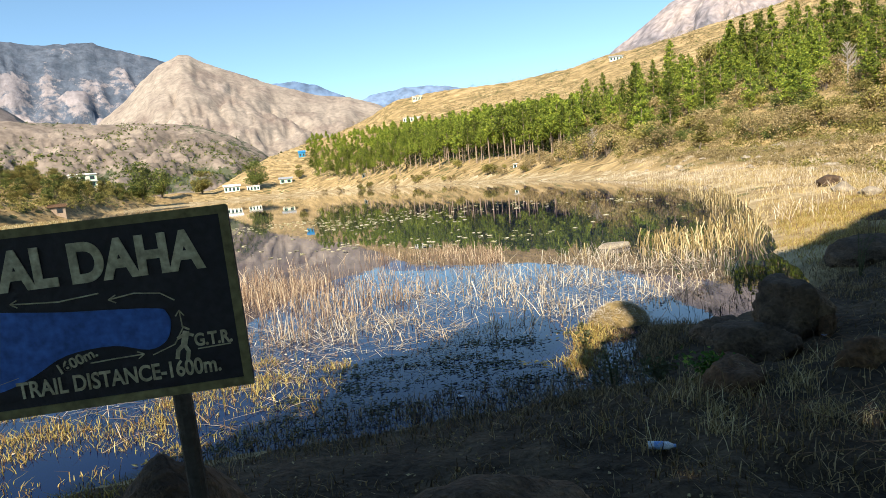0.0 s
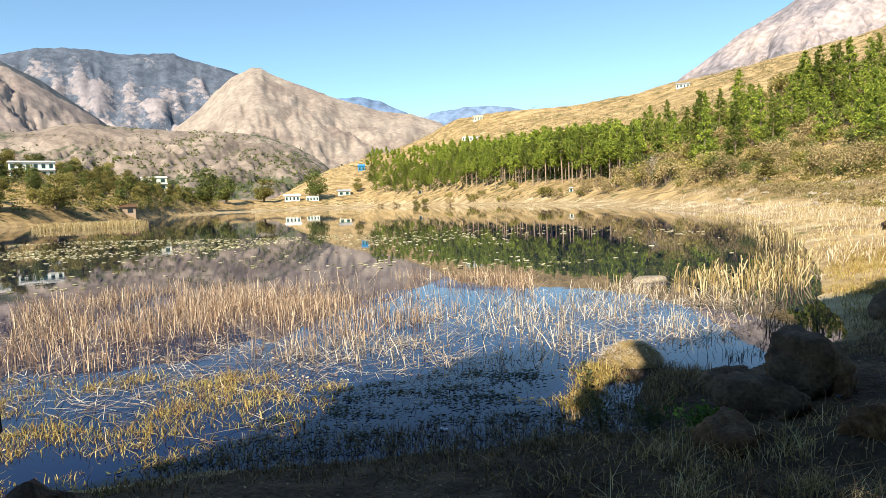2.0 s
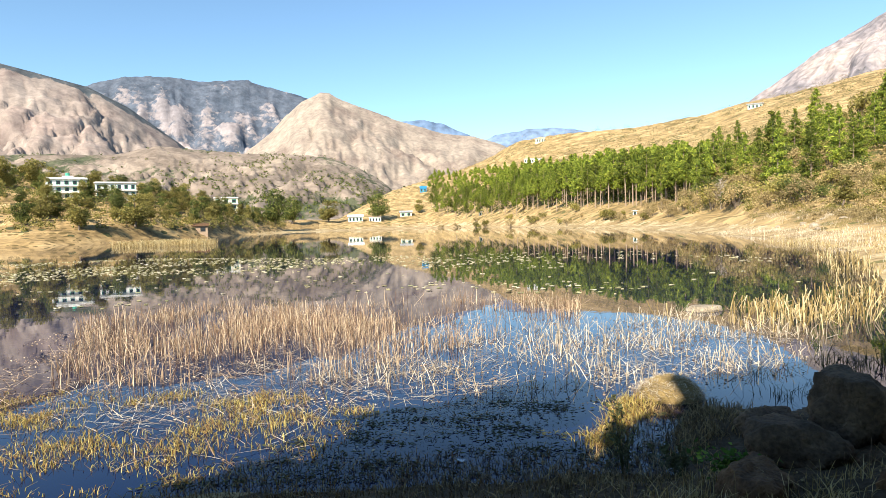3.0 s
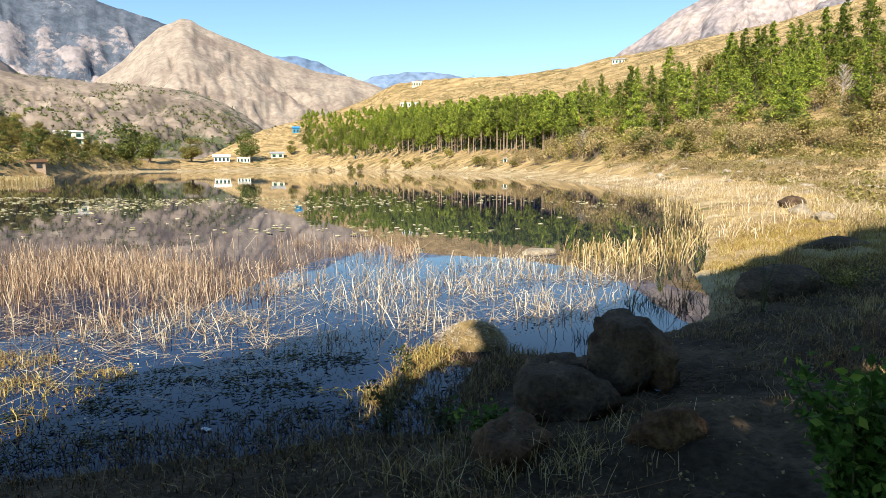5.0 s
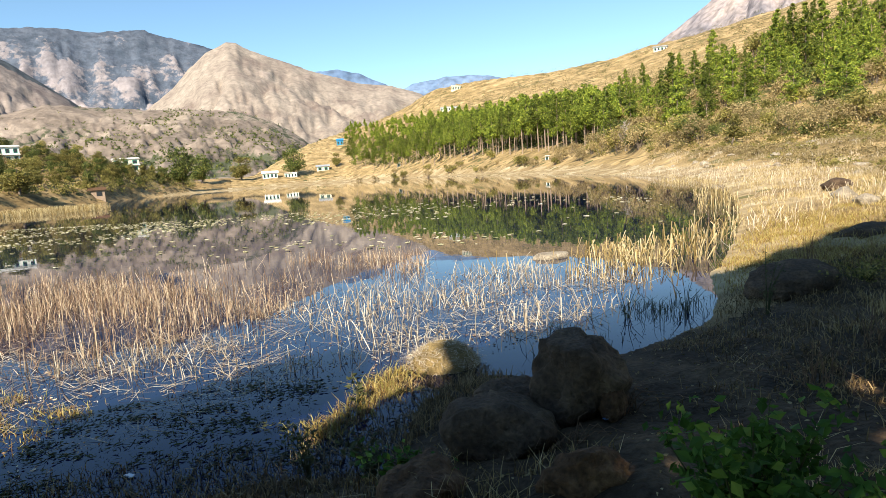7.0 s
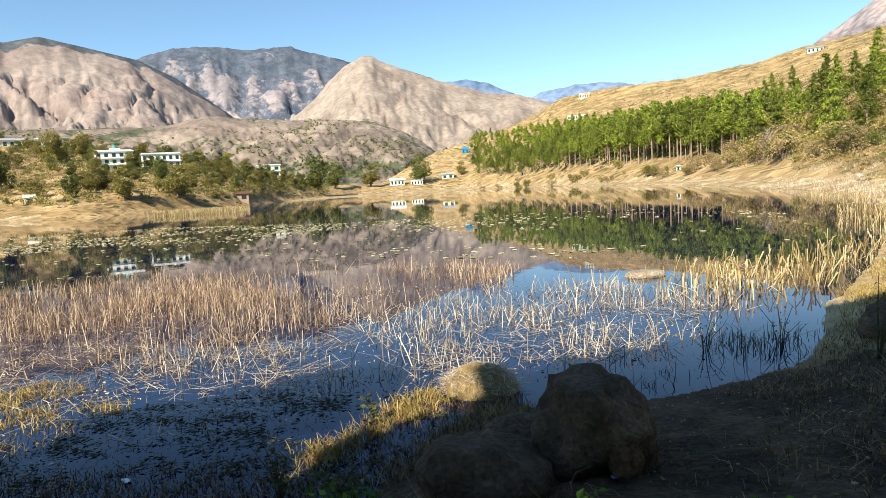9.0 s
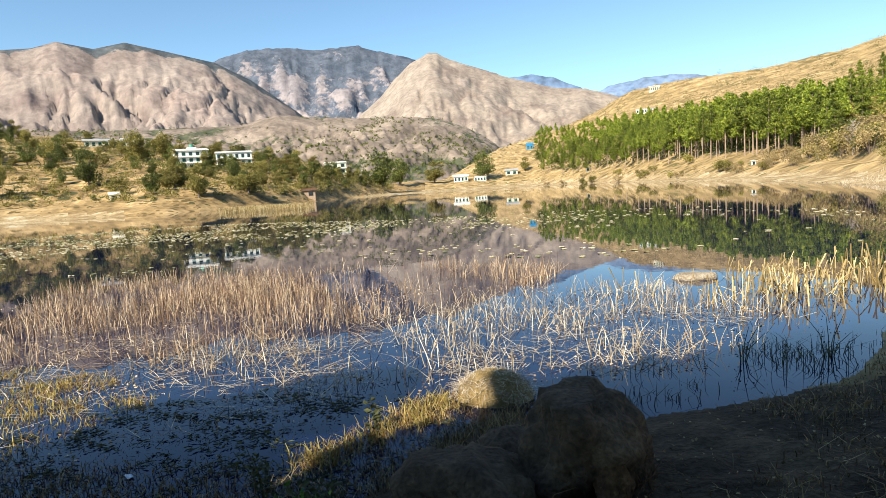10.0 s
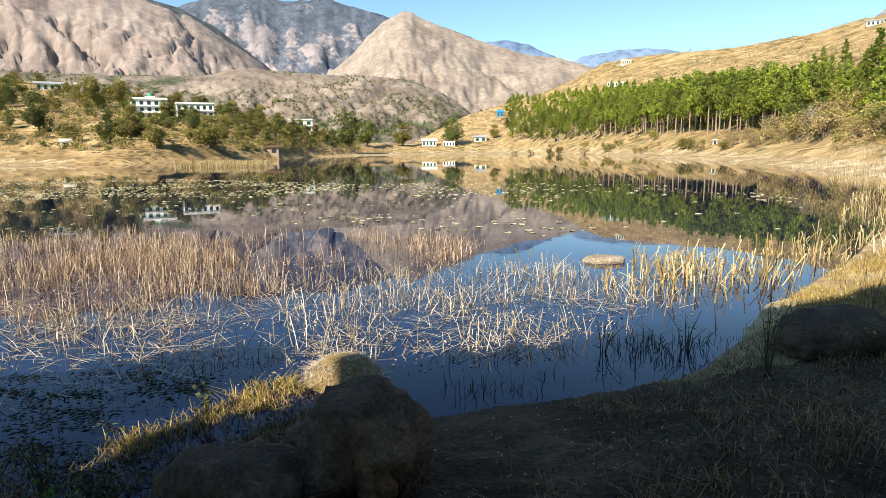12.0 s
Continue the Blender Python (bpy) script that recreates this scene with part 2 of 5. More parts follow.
def mountain(name, bare, wood, streak, scale, fine, edge=0.5, bump=0.7, distance=6.0):
    """Bare slope and woodland, split by the sheet's "cover" value and broken up by noise; paler scree streaks on the bare part."""
    m = bpy.data.materials.new(name)
    m.use_nodes = True
    n = m.node_tree
    b = n.nodes["Principled BSDF"]
    b.inputs["Roughness"].default_value = 0.95
    b.inputs["Specular IOR Level"].default_value = 0.1
    tc = n.nodes.new("ShaderNodeTexCoord")

    def noise_at(sc, detail=8, rough=0.62):
        a = n.nodes.new("ShaderNodeTexNoise")
        a.inputs["Scale"].default_value, a.inputs["Detail"].default_value, a.inputs["Roughness"].default_value = sc, detail, rough
        n.links.new(tc.outputs["Object"], a.inputs["Vector"])
        return a.outputs["Fac"]

    def mixed(fac, a, c):
        x = n.nodes.new("ShaderNodeMix")
        x.data_type = "RGBA"
        n.links.new(fac, x.inputs["Factor"])
        n.links.new(a, x.inputs["A"])
        n.links.new(c, x.inputs["B"])
        return x.outputs["Result"]

    def ranged(v, lo, hi, a=0.0, c=1.0):
        x = n.nodes.new("ShaderNodeMapRange")
        x.inputs[1].default_value, x.inputs[2].default_value, x.inputs[3].default_value, x.inputs[4].default_value = lo, hi, a, c
        n.links.new(v, x.inputs[0])
        return x.outputs[0]

    def total(p, q, k):
        x = n.nodes.new("ShaderNodeMath")
        x.operation = "MULTIPLY_ADD"
        n.links.new(q, x.inputs[0])
        x.inputs[1].default_value = k
        n.links.new(p, x.inputs[2])
        return x.outputs[0]

    grain = noise_at(fine, 6)
    br = ramp_node(n, bare)
    n.links.new(noise_at(scale, 10), br.inputs[0])
    wr = ramp_node(n, wood)
    n.links.new(noise_at(fine * 0.6, 5), wr.inputs[0])
    sr = n.nodes.new("ShaderNodeRGB")
    sr.outputs[0].default_value = (*streak, 1)
    at = n.nodes.new("ShaderNodeAttribute")
    at.attribute_name = "cover"
    pale = ranged(total(at.outputs["Fac"], noise_at(scale * 3, 6), -0.6), -0.42, -0.30, 0.75, 0.0)
    base = mixed(pale, br.outputs[0], sr.outputs[0])
    fac = ranged(total(total(at.outputs["Fac"], noise_at(scale * 2.2, 8, 0.7), 0.75), noise_at(fine * 1.3, 3), 0.45), edge + 0.52, edge + 0.62)
    col = mixed(fac, base, wr.outputs[0])
    sc = n.nodes.new("ShaderNodeVectorMath")
    sc.operation = "SCALE"
    n.links.new(col, sc.inputs[0])
    n.links.new(ranged(grain, 0.3, 0.7, 0.72, 1.28), sc.inputs["Scale"])
    n.links.new(sc.outputs[0], b.inputs["Base Color"])
    bp = n.nodes.new("ShaderNodeBump")
    bp.inputs["Strength"].default_value, bp.inputs["Distance"].default_value = bump, distance
    n.links.new(grain, bp.inputs["Height"])
    n.links.new(bp.outputs[0], b.inputs["Normal"])
    return m


M_MID = mountain("scrub_terraces", [(0.36, (0.15, 0.125, 0.10)), (0.5, (0.215, 0.175, 0.14)), (0.66, (0.30, 0.25, 0.20))], [(0.35, (0.055, 0.07, 0.04)), (0.65, (0.11, 0.115, 0.07))], (0.34, 0.285, 0.22), 0.016, 0.11, 0.36, distance=3)
# slopes greyed and the crest's wood blued, with some haze in the colours
M_PINK = mountain("bare_mountain", [(0.34, (0.20, 0.16, 0.135)), (0.5, (0.275, 0.234, 0.192)), (0.66, (0.335, 0.287, 0.235))], [(0.35, (0.085, 0.09, 0.075)), (0.65, (0.16, 0.145, 0.115))], (0.35, 0.29, 0.245), 0.006, 0.05, 0.50, distance=4)
M_CAPPED = mountain("bare_mountain_with_wooded_crest", [(0.34, (0.18, 0.142, 0.13)), (0.5, (0.25, 0.21, 0.183)), (0.66, (0.31, 0.265, 0.23))], [(0.35, (0.06, 0.075, 0.085)), (0.65, (0.105, 0.115, 0.12))], (0.31, 0.245, 0.21), 0.006, 0.05, 0.50, distance=5)
# forest and scree tinted blue-grey, the distance haze put into the colour
M_DARK = mountain("hazed_forested_mountain", [(0.36, (0.21, 0.195, 0.205)), (0.54, (0.28, 0.25, 0.25)), (0.7, (0.36, 0.315, 0.30))], [(0.36, (0.062, 0.08, 0.108)), (0.64, (0.105, 0.125, 0.16))], (0.31, 0.275, 0.27), 0.0035, 0.03, 0.29, distance=10)


def water_material():
    m = bpy.data.materials.new("still_lake_water")
    m.use_nodes = True
    n = m.node_tree
    b = n.nodes["Principled BSDF"]
    b.inputs["Base Color"].default_value = (0.0012, 0.005, 0.03, 1)
    b.inputs["Roughness"].default_value = 0.01
    b.inputs["IOR"].default_value = 1.30
    b.inputs["Specular Tint"].default_value = (0.30, 0.52, 1.0, 1)
    tc = n.nodes.new("ShaderNodeTexCoord")
    a = n.nodes.new("ShaderNodeTexNoise")
    a.inputs["Scale"].default_value, a.inputs["Detail"].default_value = 2.2, 3
    n.links.new(tc.outputs["Object"], a.inputs["Vector"])
    bp = n.nodes.new("ShaderNodeBump")
    bp.inputs["Strength"].default_value, bp.inputs["Distance"].default_value = 0.08, 0.010
    n.links.new(a.outputs["Fac"], bp.inputs["Height"])
    n.links.new(bp.outputs[0], b.inputs["Normal"])
    return m


M_WATER = water_material()


# ---- ground: one sheet, from the bank underfoot to the mountains ----
CX, CY = 3.0, 2.0
SHORE = [(-1.6, 4.3), (-0.5, 4.55), (0.4, 4.75), (1.0, 5.0), (1.7, 5.15), (1.85, 6.0), (2.3, 6.85), (3.0, 6.65), (3.5, 7.0), (4.4, 7.65), (4.9, 8.1),
         (5.5, 9.2), (6.0, 10.8), (7.4, 13.6), (8.8, 16.5), (11.5, 23), (16.5, 37), (19.5, 55), (19, 71), (18, 100), (11, 134), (-2, 185), (-15, 240), (-38, 300),
         (-75, 335), (-110, 330), (-118, 275), (-116, 212), (-97, 164), (-94, 118), (-92, 100), (-117, 88), (-132, 73), (-180, 40), (-120, 12), (-50, 5), (-20, 3.2), (-8, 3.2), (-4, 3.5)]


def lattice(x, y, seed):
    xi, yi = np.floor(x).astype(np.int64), np.floor(y).astype(np.int64)
    fx, fy = x - xi, y - yi
    fx, fy = fx * fx * (3 - 2 * fx), fy * fy * (3 - 2 * fy)

    def h(a, b):
        k = (a * 374761393 + b * 668265263 + seed * 974711) & 0x7FFFFFFF
        k = ((k ^ (k >> 13)) * 1274126177) & 0x7FFFFFFF
        return ((k ^ (k >> 16)) & 0xFFFF) / 65535.0
    return (h(xi, yi) * (1 - fx) + h(xi + 1, yi) * fx) * (1 - fy) + (h(xi, yi + 1) * (1 - fx) + h(xi + 1, yi + 1) * fx) * fy


def fbm(x, y, seed=1, octaves=5, gain=0.5):
    total, amp, norm = 0.0, 1.0, 0.0
    for o in range(octaves):
        total = total + amp * lattice(x * 2 ** o + 13.7 * o, y * 2 ** o + 7.3 * o, seed + o)
        norm += amp
        amp *= gain
    return total / norm - 0.5


def shore_distance(x, y):
    """Positive on land, negative in the lake."""
    best, inside = np.full(x.shape, 1e9), np.zeros(x.shape, bool)
    for (ax, ay), (bx, by) in zip(SHORE, SHORE[1:] + SHORE[:1]):
        dx, dy = bx - ax, by - ay
        t = np.clip(((x - ax) * dx + (y - ay) * dy) / (dx * dx + dy * dy), 0, 1)
        best = np.minimum(best, np.hypot(x - ax - t * dx, y - ay - t * dy))
        cross = (ay > y) != (by > y)
        inside ^= cross & (x < ax + (y - ay) * dx / (dy if dy else 1e-9))
    return np.where(inside, -best, best)


# near hills: azimuth, where the slope starts, where its crest is, elevation of the crest
HILL_AZ = [-80, -61, -53, -45, -40, -33, -30, -27, -25, -20, -15, -12, -9, -6, -3.4, -1, 4, 9, 13, 16, 21, 29, 45, 60, 80]
HILL_R0 = [150, 152, 148, 128, 118, 130, 205, 270, 320, 350, 370, 360, 320, 270, 235, 200, 150, 112, 85, 66, 46, 38, 34, 28, 24]
HILL_R1 = [300, 300, 300, 290, 290, 285, 310, 350, 380, 430, 480, 520, 540, 540, 530, 520, 480, 460, 440, 430, 410, 390, 360, 300, 280]
HILL_EL = [6.6, 6.6, 5.8, 4.9, 4.4, 3.0, 2.0, 1.2, 0.7, 0.8, 3.3, 4.1, 4.8, 6.0, 7.35, 7.7, 8.05, 8.2, 8.6, 9.3, 10.0, 11.2, 14, 15, 15]
# far ridges: material slot, distance of the crest, where its foot is, (azimuth, elevation) of the crest
RIDGES = [
    (4, 1050, 480, [(-80, 6), (-60, 6.2), (-48, 6.4), (-38.2, 6.6), (-35.1, 7.4), (-31, 7.15), (-28, 6.95), (-20.8, 6.65), (-17.8, 5.6), (-15.3, 3.9), (-13, 2.0), (-10, 0)]),
    (10, 1900, 1000, [(-80, 11), (-60.6, 11.5), (-57.7, 11.8), (-53, 12.4), (-51.3, 13.0), (-48.8, 12.6), (-46.5, 13.2), (-43.4, 12.6), (-39.7, 11.8), (-36.9, 10.4), (-33.1, 7.6), (-29, 4.0), (-26, 0)]),
    (5, 2700, 1500, [(-33, 2), (-28.6, 6.2), (-25.4, 8.8), (-23.9, 10.4), (-22.7, 11.5), (-21.6, 12.0), (-21.0, 12.35), (-20.2, 12.3), (-19.4, 11.8), (-18.3, 11.35), (-16.5, 10.75), (-13.6, 9.6), (-9.8, 8.5), (-7, 8.15), (-4.3, 7.2), (0, 5), (4, 0)]),
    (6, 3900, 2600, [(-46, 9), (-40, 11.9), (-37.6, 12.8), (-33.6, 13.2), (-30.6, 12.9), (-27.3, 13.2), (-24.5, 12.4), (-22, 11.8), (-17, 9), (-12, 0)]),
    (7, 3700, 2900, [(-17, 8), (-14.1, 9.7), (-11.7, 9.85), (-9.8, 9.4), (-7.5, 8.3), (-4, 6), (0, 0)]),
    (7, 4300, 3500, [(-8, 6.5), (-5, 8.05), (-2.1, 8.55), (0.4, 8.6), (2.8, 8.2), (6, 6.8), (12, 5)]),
    (8, 2200, 900, [(12, 3), (15.5, 8.6), (17.2, 10.0), (20.2, 12.0), (21.7, 12.9), (26, 15), (34, 17), (50, 18), (80, 17)]),
]


def terrain(x, y):
    x, y = np.asarray(x, float), np.asarray(y, float)
    d = shore_distance(x, y)
    d = d + np.clip(0.25 + np.abs(d) * 0.1, 0, 3) * (fbm(x * 1.1, y * 1.1, 17, 4) * 1.1 * np.clip(1.6 - np.hypot(x, y) / 30, 0, 1) + np.clip(np.hypot(x, y) / 60, 0, 1) * fbm(x * 0.12, y * 0.12, 18, 3) * 2)
    r = np.hypot(x - CX, y - CY) + 1e-6
    az = np.degrees(np.arctan2(x - CX, y - CY))
    rough = fbm(x * 0.9, y * 0.9, 3, 5)
    land = 0.40 * (1 - np.exp(-np.maximum(d, 0) / 1.5)) + 0.3 * np.clip(d / 2, 0, 1) * rough + 0.5 * np.clip((d - 4) / 30, 0, 1)
    land = land + 0.10 * np.clip(d / 0.6, 0, 1) * fbm(x * 4, y * 4, 9, 4)
    bed = -np.minimum(0.8, 0.02 + 0.06 * np.maximum(-d, 0)) + np.where(r < 14, 0.035 * fbm(x * 2.5, y * 2.5, 5, 4), 0)
    h = np.where(d > 0, land, np.minimum(bed, -0.012))
    # the shade-darkened soil ends roughly along the shade's edge, paler shore beyond
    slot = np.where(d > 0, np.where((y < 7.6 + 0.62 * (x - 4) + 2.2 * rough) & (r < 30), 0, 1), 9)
    r0, r1, el = np.interp(az, HILL_AZ, HILL_R0), np.interp(az, HILL_AZ, HILL_R1), np.interp(az, HILL_AZ, HILL_EL)
    front = np.abs(az) < 80
    s = np.log(r / r0) / np.log(r1 / r0)
    e0 = -np.degrees(np.arctan(1.9 / r0))
    e = np.radians(e0 + (el - e0) * np.clip(s, 0, 1))
    hill = 1.9 + r * np.tan(e)
    hill = np.where(s > 1, 1.9 + r1 * np.tan(np.radians(el)) - (r - r1) * 0.12, hill)
    lump = fbm(x * 0.02, y * 0.02, 21, 5) * 9 + fbm(x * 0.11, y * 0.11, 31, 4) * 2.2
    hill = hill + lump * np.clip(s, 0, 1) * np.clip(1.25 - s, 0, 1) * 1.3 + fbm(x * 0.3, y * 0.3, 41, 3) * 0.8 * np.clip(s * 4, 0, 1)
    left = az < -22
    step = 1.4
    q = hill / step
    terraced = step * (np.floor(q) + np.clip((q - np.floor(q)) * 3.2 - 1.1, 0, 1))
    hill = np.where(left, hill + (terraced - hill) * 0.95 * np.clip((hill - 0.6) / 1.2, 0, 1), hill)
    bank = 2.1 * (1 + 0.5 * fbm(x * 0.03, y * 0.03, 45, 2))
    q = hill / bank + fbm(x * 0.05, y * 0.05, 46, 4) * 1.6
    worn = bank * (np.floor(q) + np.clip((q - np.floor(q)) * 3.0 - 1.0, 0, 1) - fbm(x * 0.05, y * 0.05, 46, 4) * 1.6)
    hill = np.where(az > 6, hill + (worn - hill) * 0.75 * np.clip((az - 6) / 6, 0, 1) * np.clip((170 - r) / 60, 0, 1) * np.clip((hill - 0.8) / 1.5, 0, 1), hill)
    use = front & (s > 0) & (d > 0) & (hill > h)
    h = np.where(use, h + (hill - h) * np.clip(d / 4, 0, 1), h)
    slot = np.where(use & (s > 0.06), np.where(left, 2, 3), slot)
    cover = np.zeros(h.shape)
    for k, (kind, rk, ra, crest) in enumerate(RIDGES):
        ca, ce = zip(*crest)
        top = rk * np.tan(np.radians(np.interp(az, ca, ce, -9, -9)))
        wob = fbm(az * 0.55 + 50, np.log(r) * 2.0, 50 + k, 5)
        t = np.clip((r - ra) / (rk - ra), 0, 1.3)
        span = np.radians(az) * rk
        g = 0.10 * rk
        bend = fbm(x / g, y / g, 60 + k, 3)
        slant = 0.5 * (1 if k % 2 else -1) * (r - ra)
        big = np.abs(fbm((span + slant * 0.6) / g + bend * 1.6, r / (g * 2.6) + bend, 70 + k, 4)) * 3.4
        small = np.abs(fbm((span - slant * 0.3) / (g * 0.3) + bend * 2.4, r / (g * 0.7), 75 + k, 5, 0.6)) * 3.4
        valley = np.clip(1 - big, 0, 1) ** 2.2 + 0.4 * np.clip(1 - small, 0, 1) ** 2.2
        body = np.clip(t * 2.5, 0, 1) * np.clip(1.03 - t, 0, 0.35) / 0.35
        up = top * np.clip(t, 0, 1) ** 1.1 - top * valley * (0.12, 0.14, 0.11, 0.14, 0.1, 0.1, 0.15)[k] * body
        up = up + rk * (0.0025 * wob + 0.004 * fbm(x / (rk * 0.012), y / (rk * 0.012), 90 + k, 4)) * np.clip(t, 0, 1)
        up = np.where(r > rk, top - np.abs(top) * 1.5 * (r / rk - 1), up)
        if k == 0:
            q = up / 9 + fbm(x / 90, y / 90, 99, 3) * 1.5
            up = up + 9 * (np.floor(q) + np.clip((q - np.floor(q)) * 2.6 - 0.8, 0, 1) - q) * 0.7 * np.clip(t * 4, 0, 1) * np.clip((1 - t) * 8, 0, 1)
        more = front & (up > h) & (t > 0)
        wood = 0.30 * valley + 0.5 * fbm(x / (g * 2), y / (g * 2), 97 + k, 4)
        if k == 1:
            wood = wood + 0.5 * np.clip((t - 0.95) / 0.04, 0, 1) + 0.15 * np.clip((0.35 - t) * 3, 0, 1)
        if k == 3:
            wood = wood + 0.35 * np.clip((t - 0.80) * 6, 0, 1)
        cover = np.where(more, wood, cover)
        h, slot = np.where(more, up, h), np.where(more, kind, slot)
    return h, slot, cover


SHEET = {}


def ground_at(x, y):
    """Height of the built sheet, between its grid lines."""
    x, y = np.asarray(x, float), np.asarray(y, float)
    az, rad, h = SHEET["az"], SHEET["rad"], SHEET["h"]
    a = np.arctan2(x - CX, y - CY)
    a = np.where(a < az[0], a + 2 * math.pi, a)
    r = np.hypot(x - CX, y - CY)
    j = np.clip(np.searchsorted(az, a) - 1, 0, len(az) - 2)
    i = np.clip(np.searchsorted(rad, r) - 1, 0, len(rad) - 2)
    u = np.clip((a - az[j]) / (az[j + 1] - az[j]), 0, 1)
    w = np.clip((r - rad[i]) / (rad[i + 1] - rad[i]), 0, 1)
    return (h[i, j] * (1 - u) + h[i, j + 1] * u) * (1 - w) + (h[i + 1, j] * (1 - u) + h[i + 1, j + 1] * u) * w


def ground_z(x, y):
    return float(ground_at(x, y))


def build_ground():
    az = np.radians(np.concatenate([np.arange(-68, 46, 0.16), np.arange(46, 292, 4.0)]))
    rad = np.concatenate([[0.05], np.geomspace(0.4, 1.4, 18), np.geomspace(1.5, 14, 150), np.geomspace(14.3, 420, 150), np.geomspace(424, 4700, 190)])
    n, k = len(az), len(rad)
    x = CX + rad[:, None] * np.sin(az)[None]
    y = CY + rad[:, None] * np.cos(az)[None]
    h, slot, cover = terrain(x, y)
    SHEET["az"], SHEET["rad"], SHEET["h"] = az, rad, h
    v = np.stack([x, y, h], -1).reshape(-1, 3)
    i, j = np.meshgrid(np.arange(k - 1), np.arange(n), indexing="ij")
    j2 = (j + 1) % n
    f = np.stack([i * n + j, (i + 1) * n + j, (i + 1) * n + j2, i * n + j2], -1).reshape(-1, 4)[:, ::-1]
    me = bpy.data.meshes.new("ground")
    me.vertices.add(len(v)), me.loops.add(f.size), me.polygons.add(len(f))
    me.vertices.foreach_set("co", v.ravel())
    me.loops.foreach_set("vertex_index", f.ravel())
    me.polygons.foreach_set("loop_start", np.arange(0, f.size, 4))
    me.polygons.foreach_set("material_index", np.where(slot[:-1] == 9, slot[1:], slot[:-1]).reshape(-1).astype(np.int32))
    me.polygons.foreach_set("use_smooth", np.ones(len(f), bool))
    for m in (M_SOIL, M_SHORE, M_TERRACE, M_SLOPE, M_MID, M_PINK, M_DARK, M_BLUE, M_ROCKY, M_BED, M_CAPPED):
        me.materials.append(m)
    me.attributes.new("cover", "FLOAT", "POINT").data.foreach_set("value", cover.ravel())
    me.update()
    me.validate()
    return tagged(new("ground", me), "dry lakeside bank rising to terraced hills and bare mountains", "ground", kind="structure")


build_ground()


def build_water():
    me = bpy.data.meshes.new("water")
    bm = bmesh.new()
    bmesh.ops.create_grid(bm, x_segments=40, y_segments=40, size=200)
    for p in bm.verts:
        p.co += Vector((-85, 165, 0))
    bm.to_mesh(me)
    bm.free()
    me.materials.append(M_WATER)
    return tagged(new("water", me), "still dark lake water mirroring hills and sky", "lake", kind="structure")


build_water()


# ---- helpers for things ----
rng = np.random.default_rng(7)


def mesh_of(name, v, f, material, smooth=False):
    me = bpy.data.meshes.new(name)
    me.from_pydata(np.asarray(v, float).tolist(), [], np.asarray(f).tolist() if not isinstance(f, list) else f)
    me.materials.append(material)
    if smooth:
        me.polygons.foreach_set("use_smooth", np.ones(len(me.polygons), bool))
    me.update()
    return me


def part(name, bm, material, parent=None, label=""):
    """Links a bmesh, or a mesh, as one object under a thing or a part."""
    if isinstance(bm, bmesh.types.BMesh):
        me = bpy.data.meshes.new(name)
        bm.to_mesh(me)
        bm.free()
        me.materials.append(material)
    else:
        me = bm
    ob = new(name, me)
    ob.parent = parent
    return tagged(ob, label)


def empty(name, at, label, category, group="", turn=0.0):
    ob = new(name)
    ob.matrix_basis = pose(*at, 0, 0, turn)
    return tagged(ob, label, category, group)


def box(x0, y0, z0, x1, y1, z1, bevel=0.0):
    bm = bmesh.new()
    bmesh.ops.create_cube(bm, size=1)
    for p in bm.verts:
        p.co = Vector(((x0 + x1) / 2 + p.co.x * (x1 - x0), (y0 + y1) / 2 + p.co.y * (y1 - y0), (z0 + z1) / 2 + p.co.z * (z1 - z0)))
    if bevel:
        bmesh.ops.bevel(bm, geom=bm.edges[:], offset=bevel, segments=2, affect="EDGES")
    return bm


def tube(points, radii, sides=7):
    """Vertices and faces of a tapered tube along points."""
    v, f = [], []
    pts = [Vector(p) for p in points]
    for i, p in enumerate(pts):
        way = (pts[min(i + 1, len(pts) - 1)] - pts[max(i - 1, 0)]).normalized()
        a = way.cross(Vector((0.31, 0.9, 0.2))).normalized()
        b = way.cross(a)
        for k in range(sides):
            t = 2 * math.pi * k / sides
            v.append(p + (a * math.cos(t) + b * math.sin(t)) * radii[i])
    for i in range(len(pts) - 1):
        for k in range(sides):
            k2 = (k + 1) % sides
            f.append((i * sides + k, i * sides + k2, (i + 1) * sides + k2, (i + 1) * sides + k))
    f.append(tuple(range(sides))[::-1])
    f.append(tuple(range((len(pts) - 1) * sides, len(pts) * sides)))
    return [tuple(p) for p in v], f


def join(pieces):
    v, f = [], []
    for pv, pf in pieces:
        o = len(v)
        v += list(pv)
        f += [tuple(i + o for i in q) for q in pf]
    return v, f


def leaves(centres, size, g, flat=0.0, long=1.0, broad=0.55):
    """Small bent leaves or tufts, one at each centre, turned at random."""
    n = len(centres)
    a = g.normal(size=(n, 3))
    a[:, 2] *= 1 - flat
    a /= np.linalg.norm(a, axis=1)[:, None]
    b = np.cross(a, g.normal(size=(n, 3)))
    b /= np.linalg.norm(b, axis=1)[:, None] + 1e-9
    c = np.cross(a, b)
    s = size * g.uniform(0.6, 1.4, (n, 1))
    p = np.stack([centres - a * s * long, centres + b * s * broad + c * s * 0.2, centres + a * s * long, centres - b * s * broad + c * s * 0.2], 1)
    i = np.arange(n)[:, None] * 4
    return p.reshape(-1, 3), np.concatenate([i + [[0, 1, 2]], i + [[0, 2, 3]]])


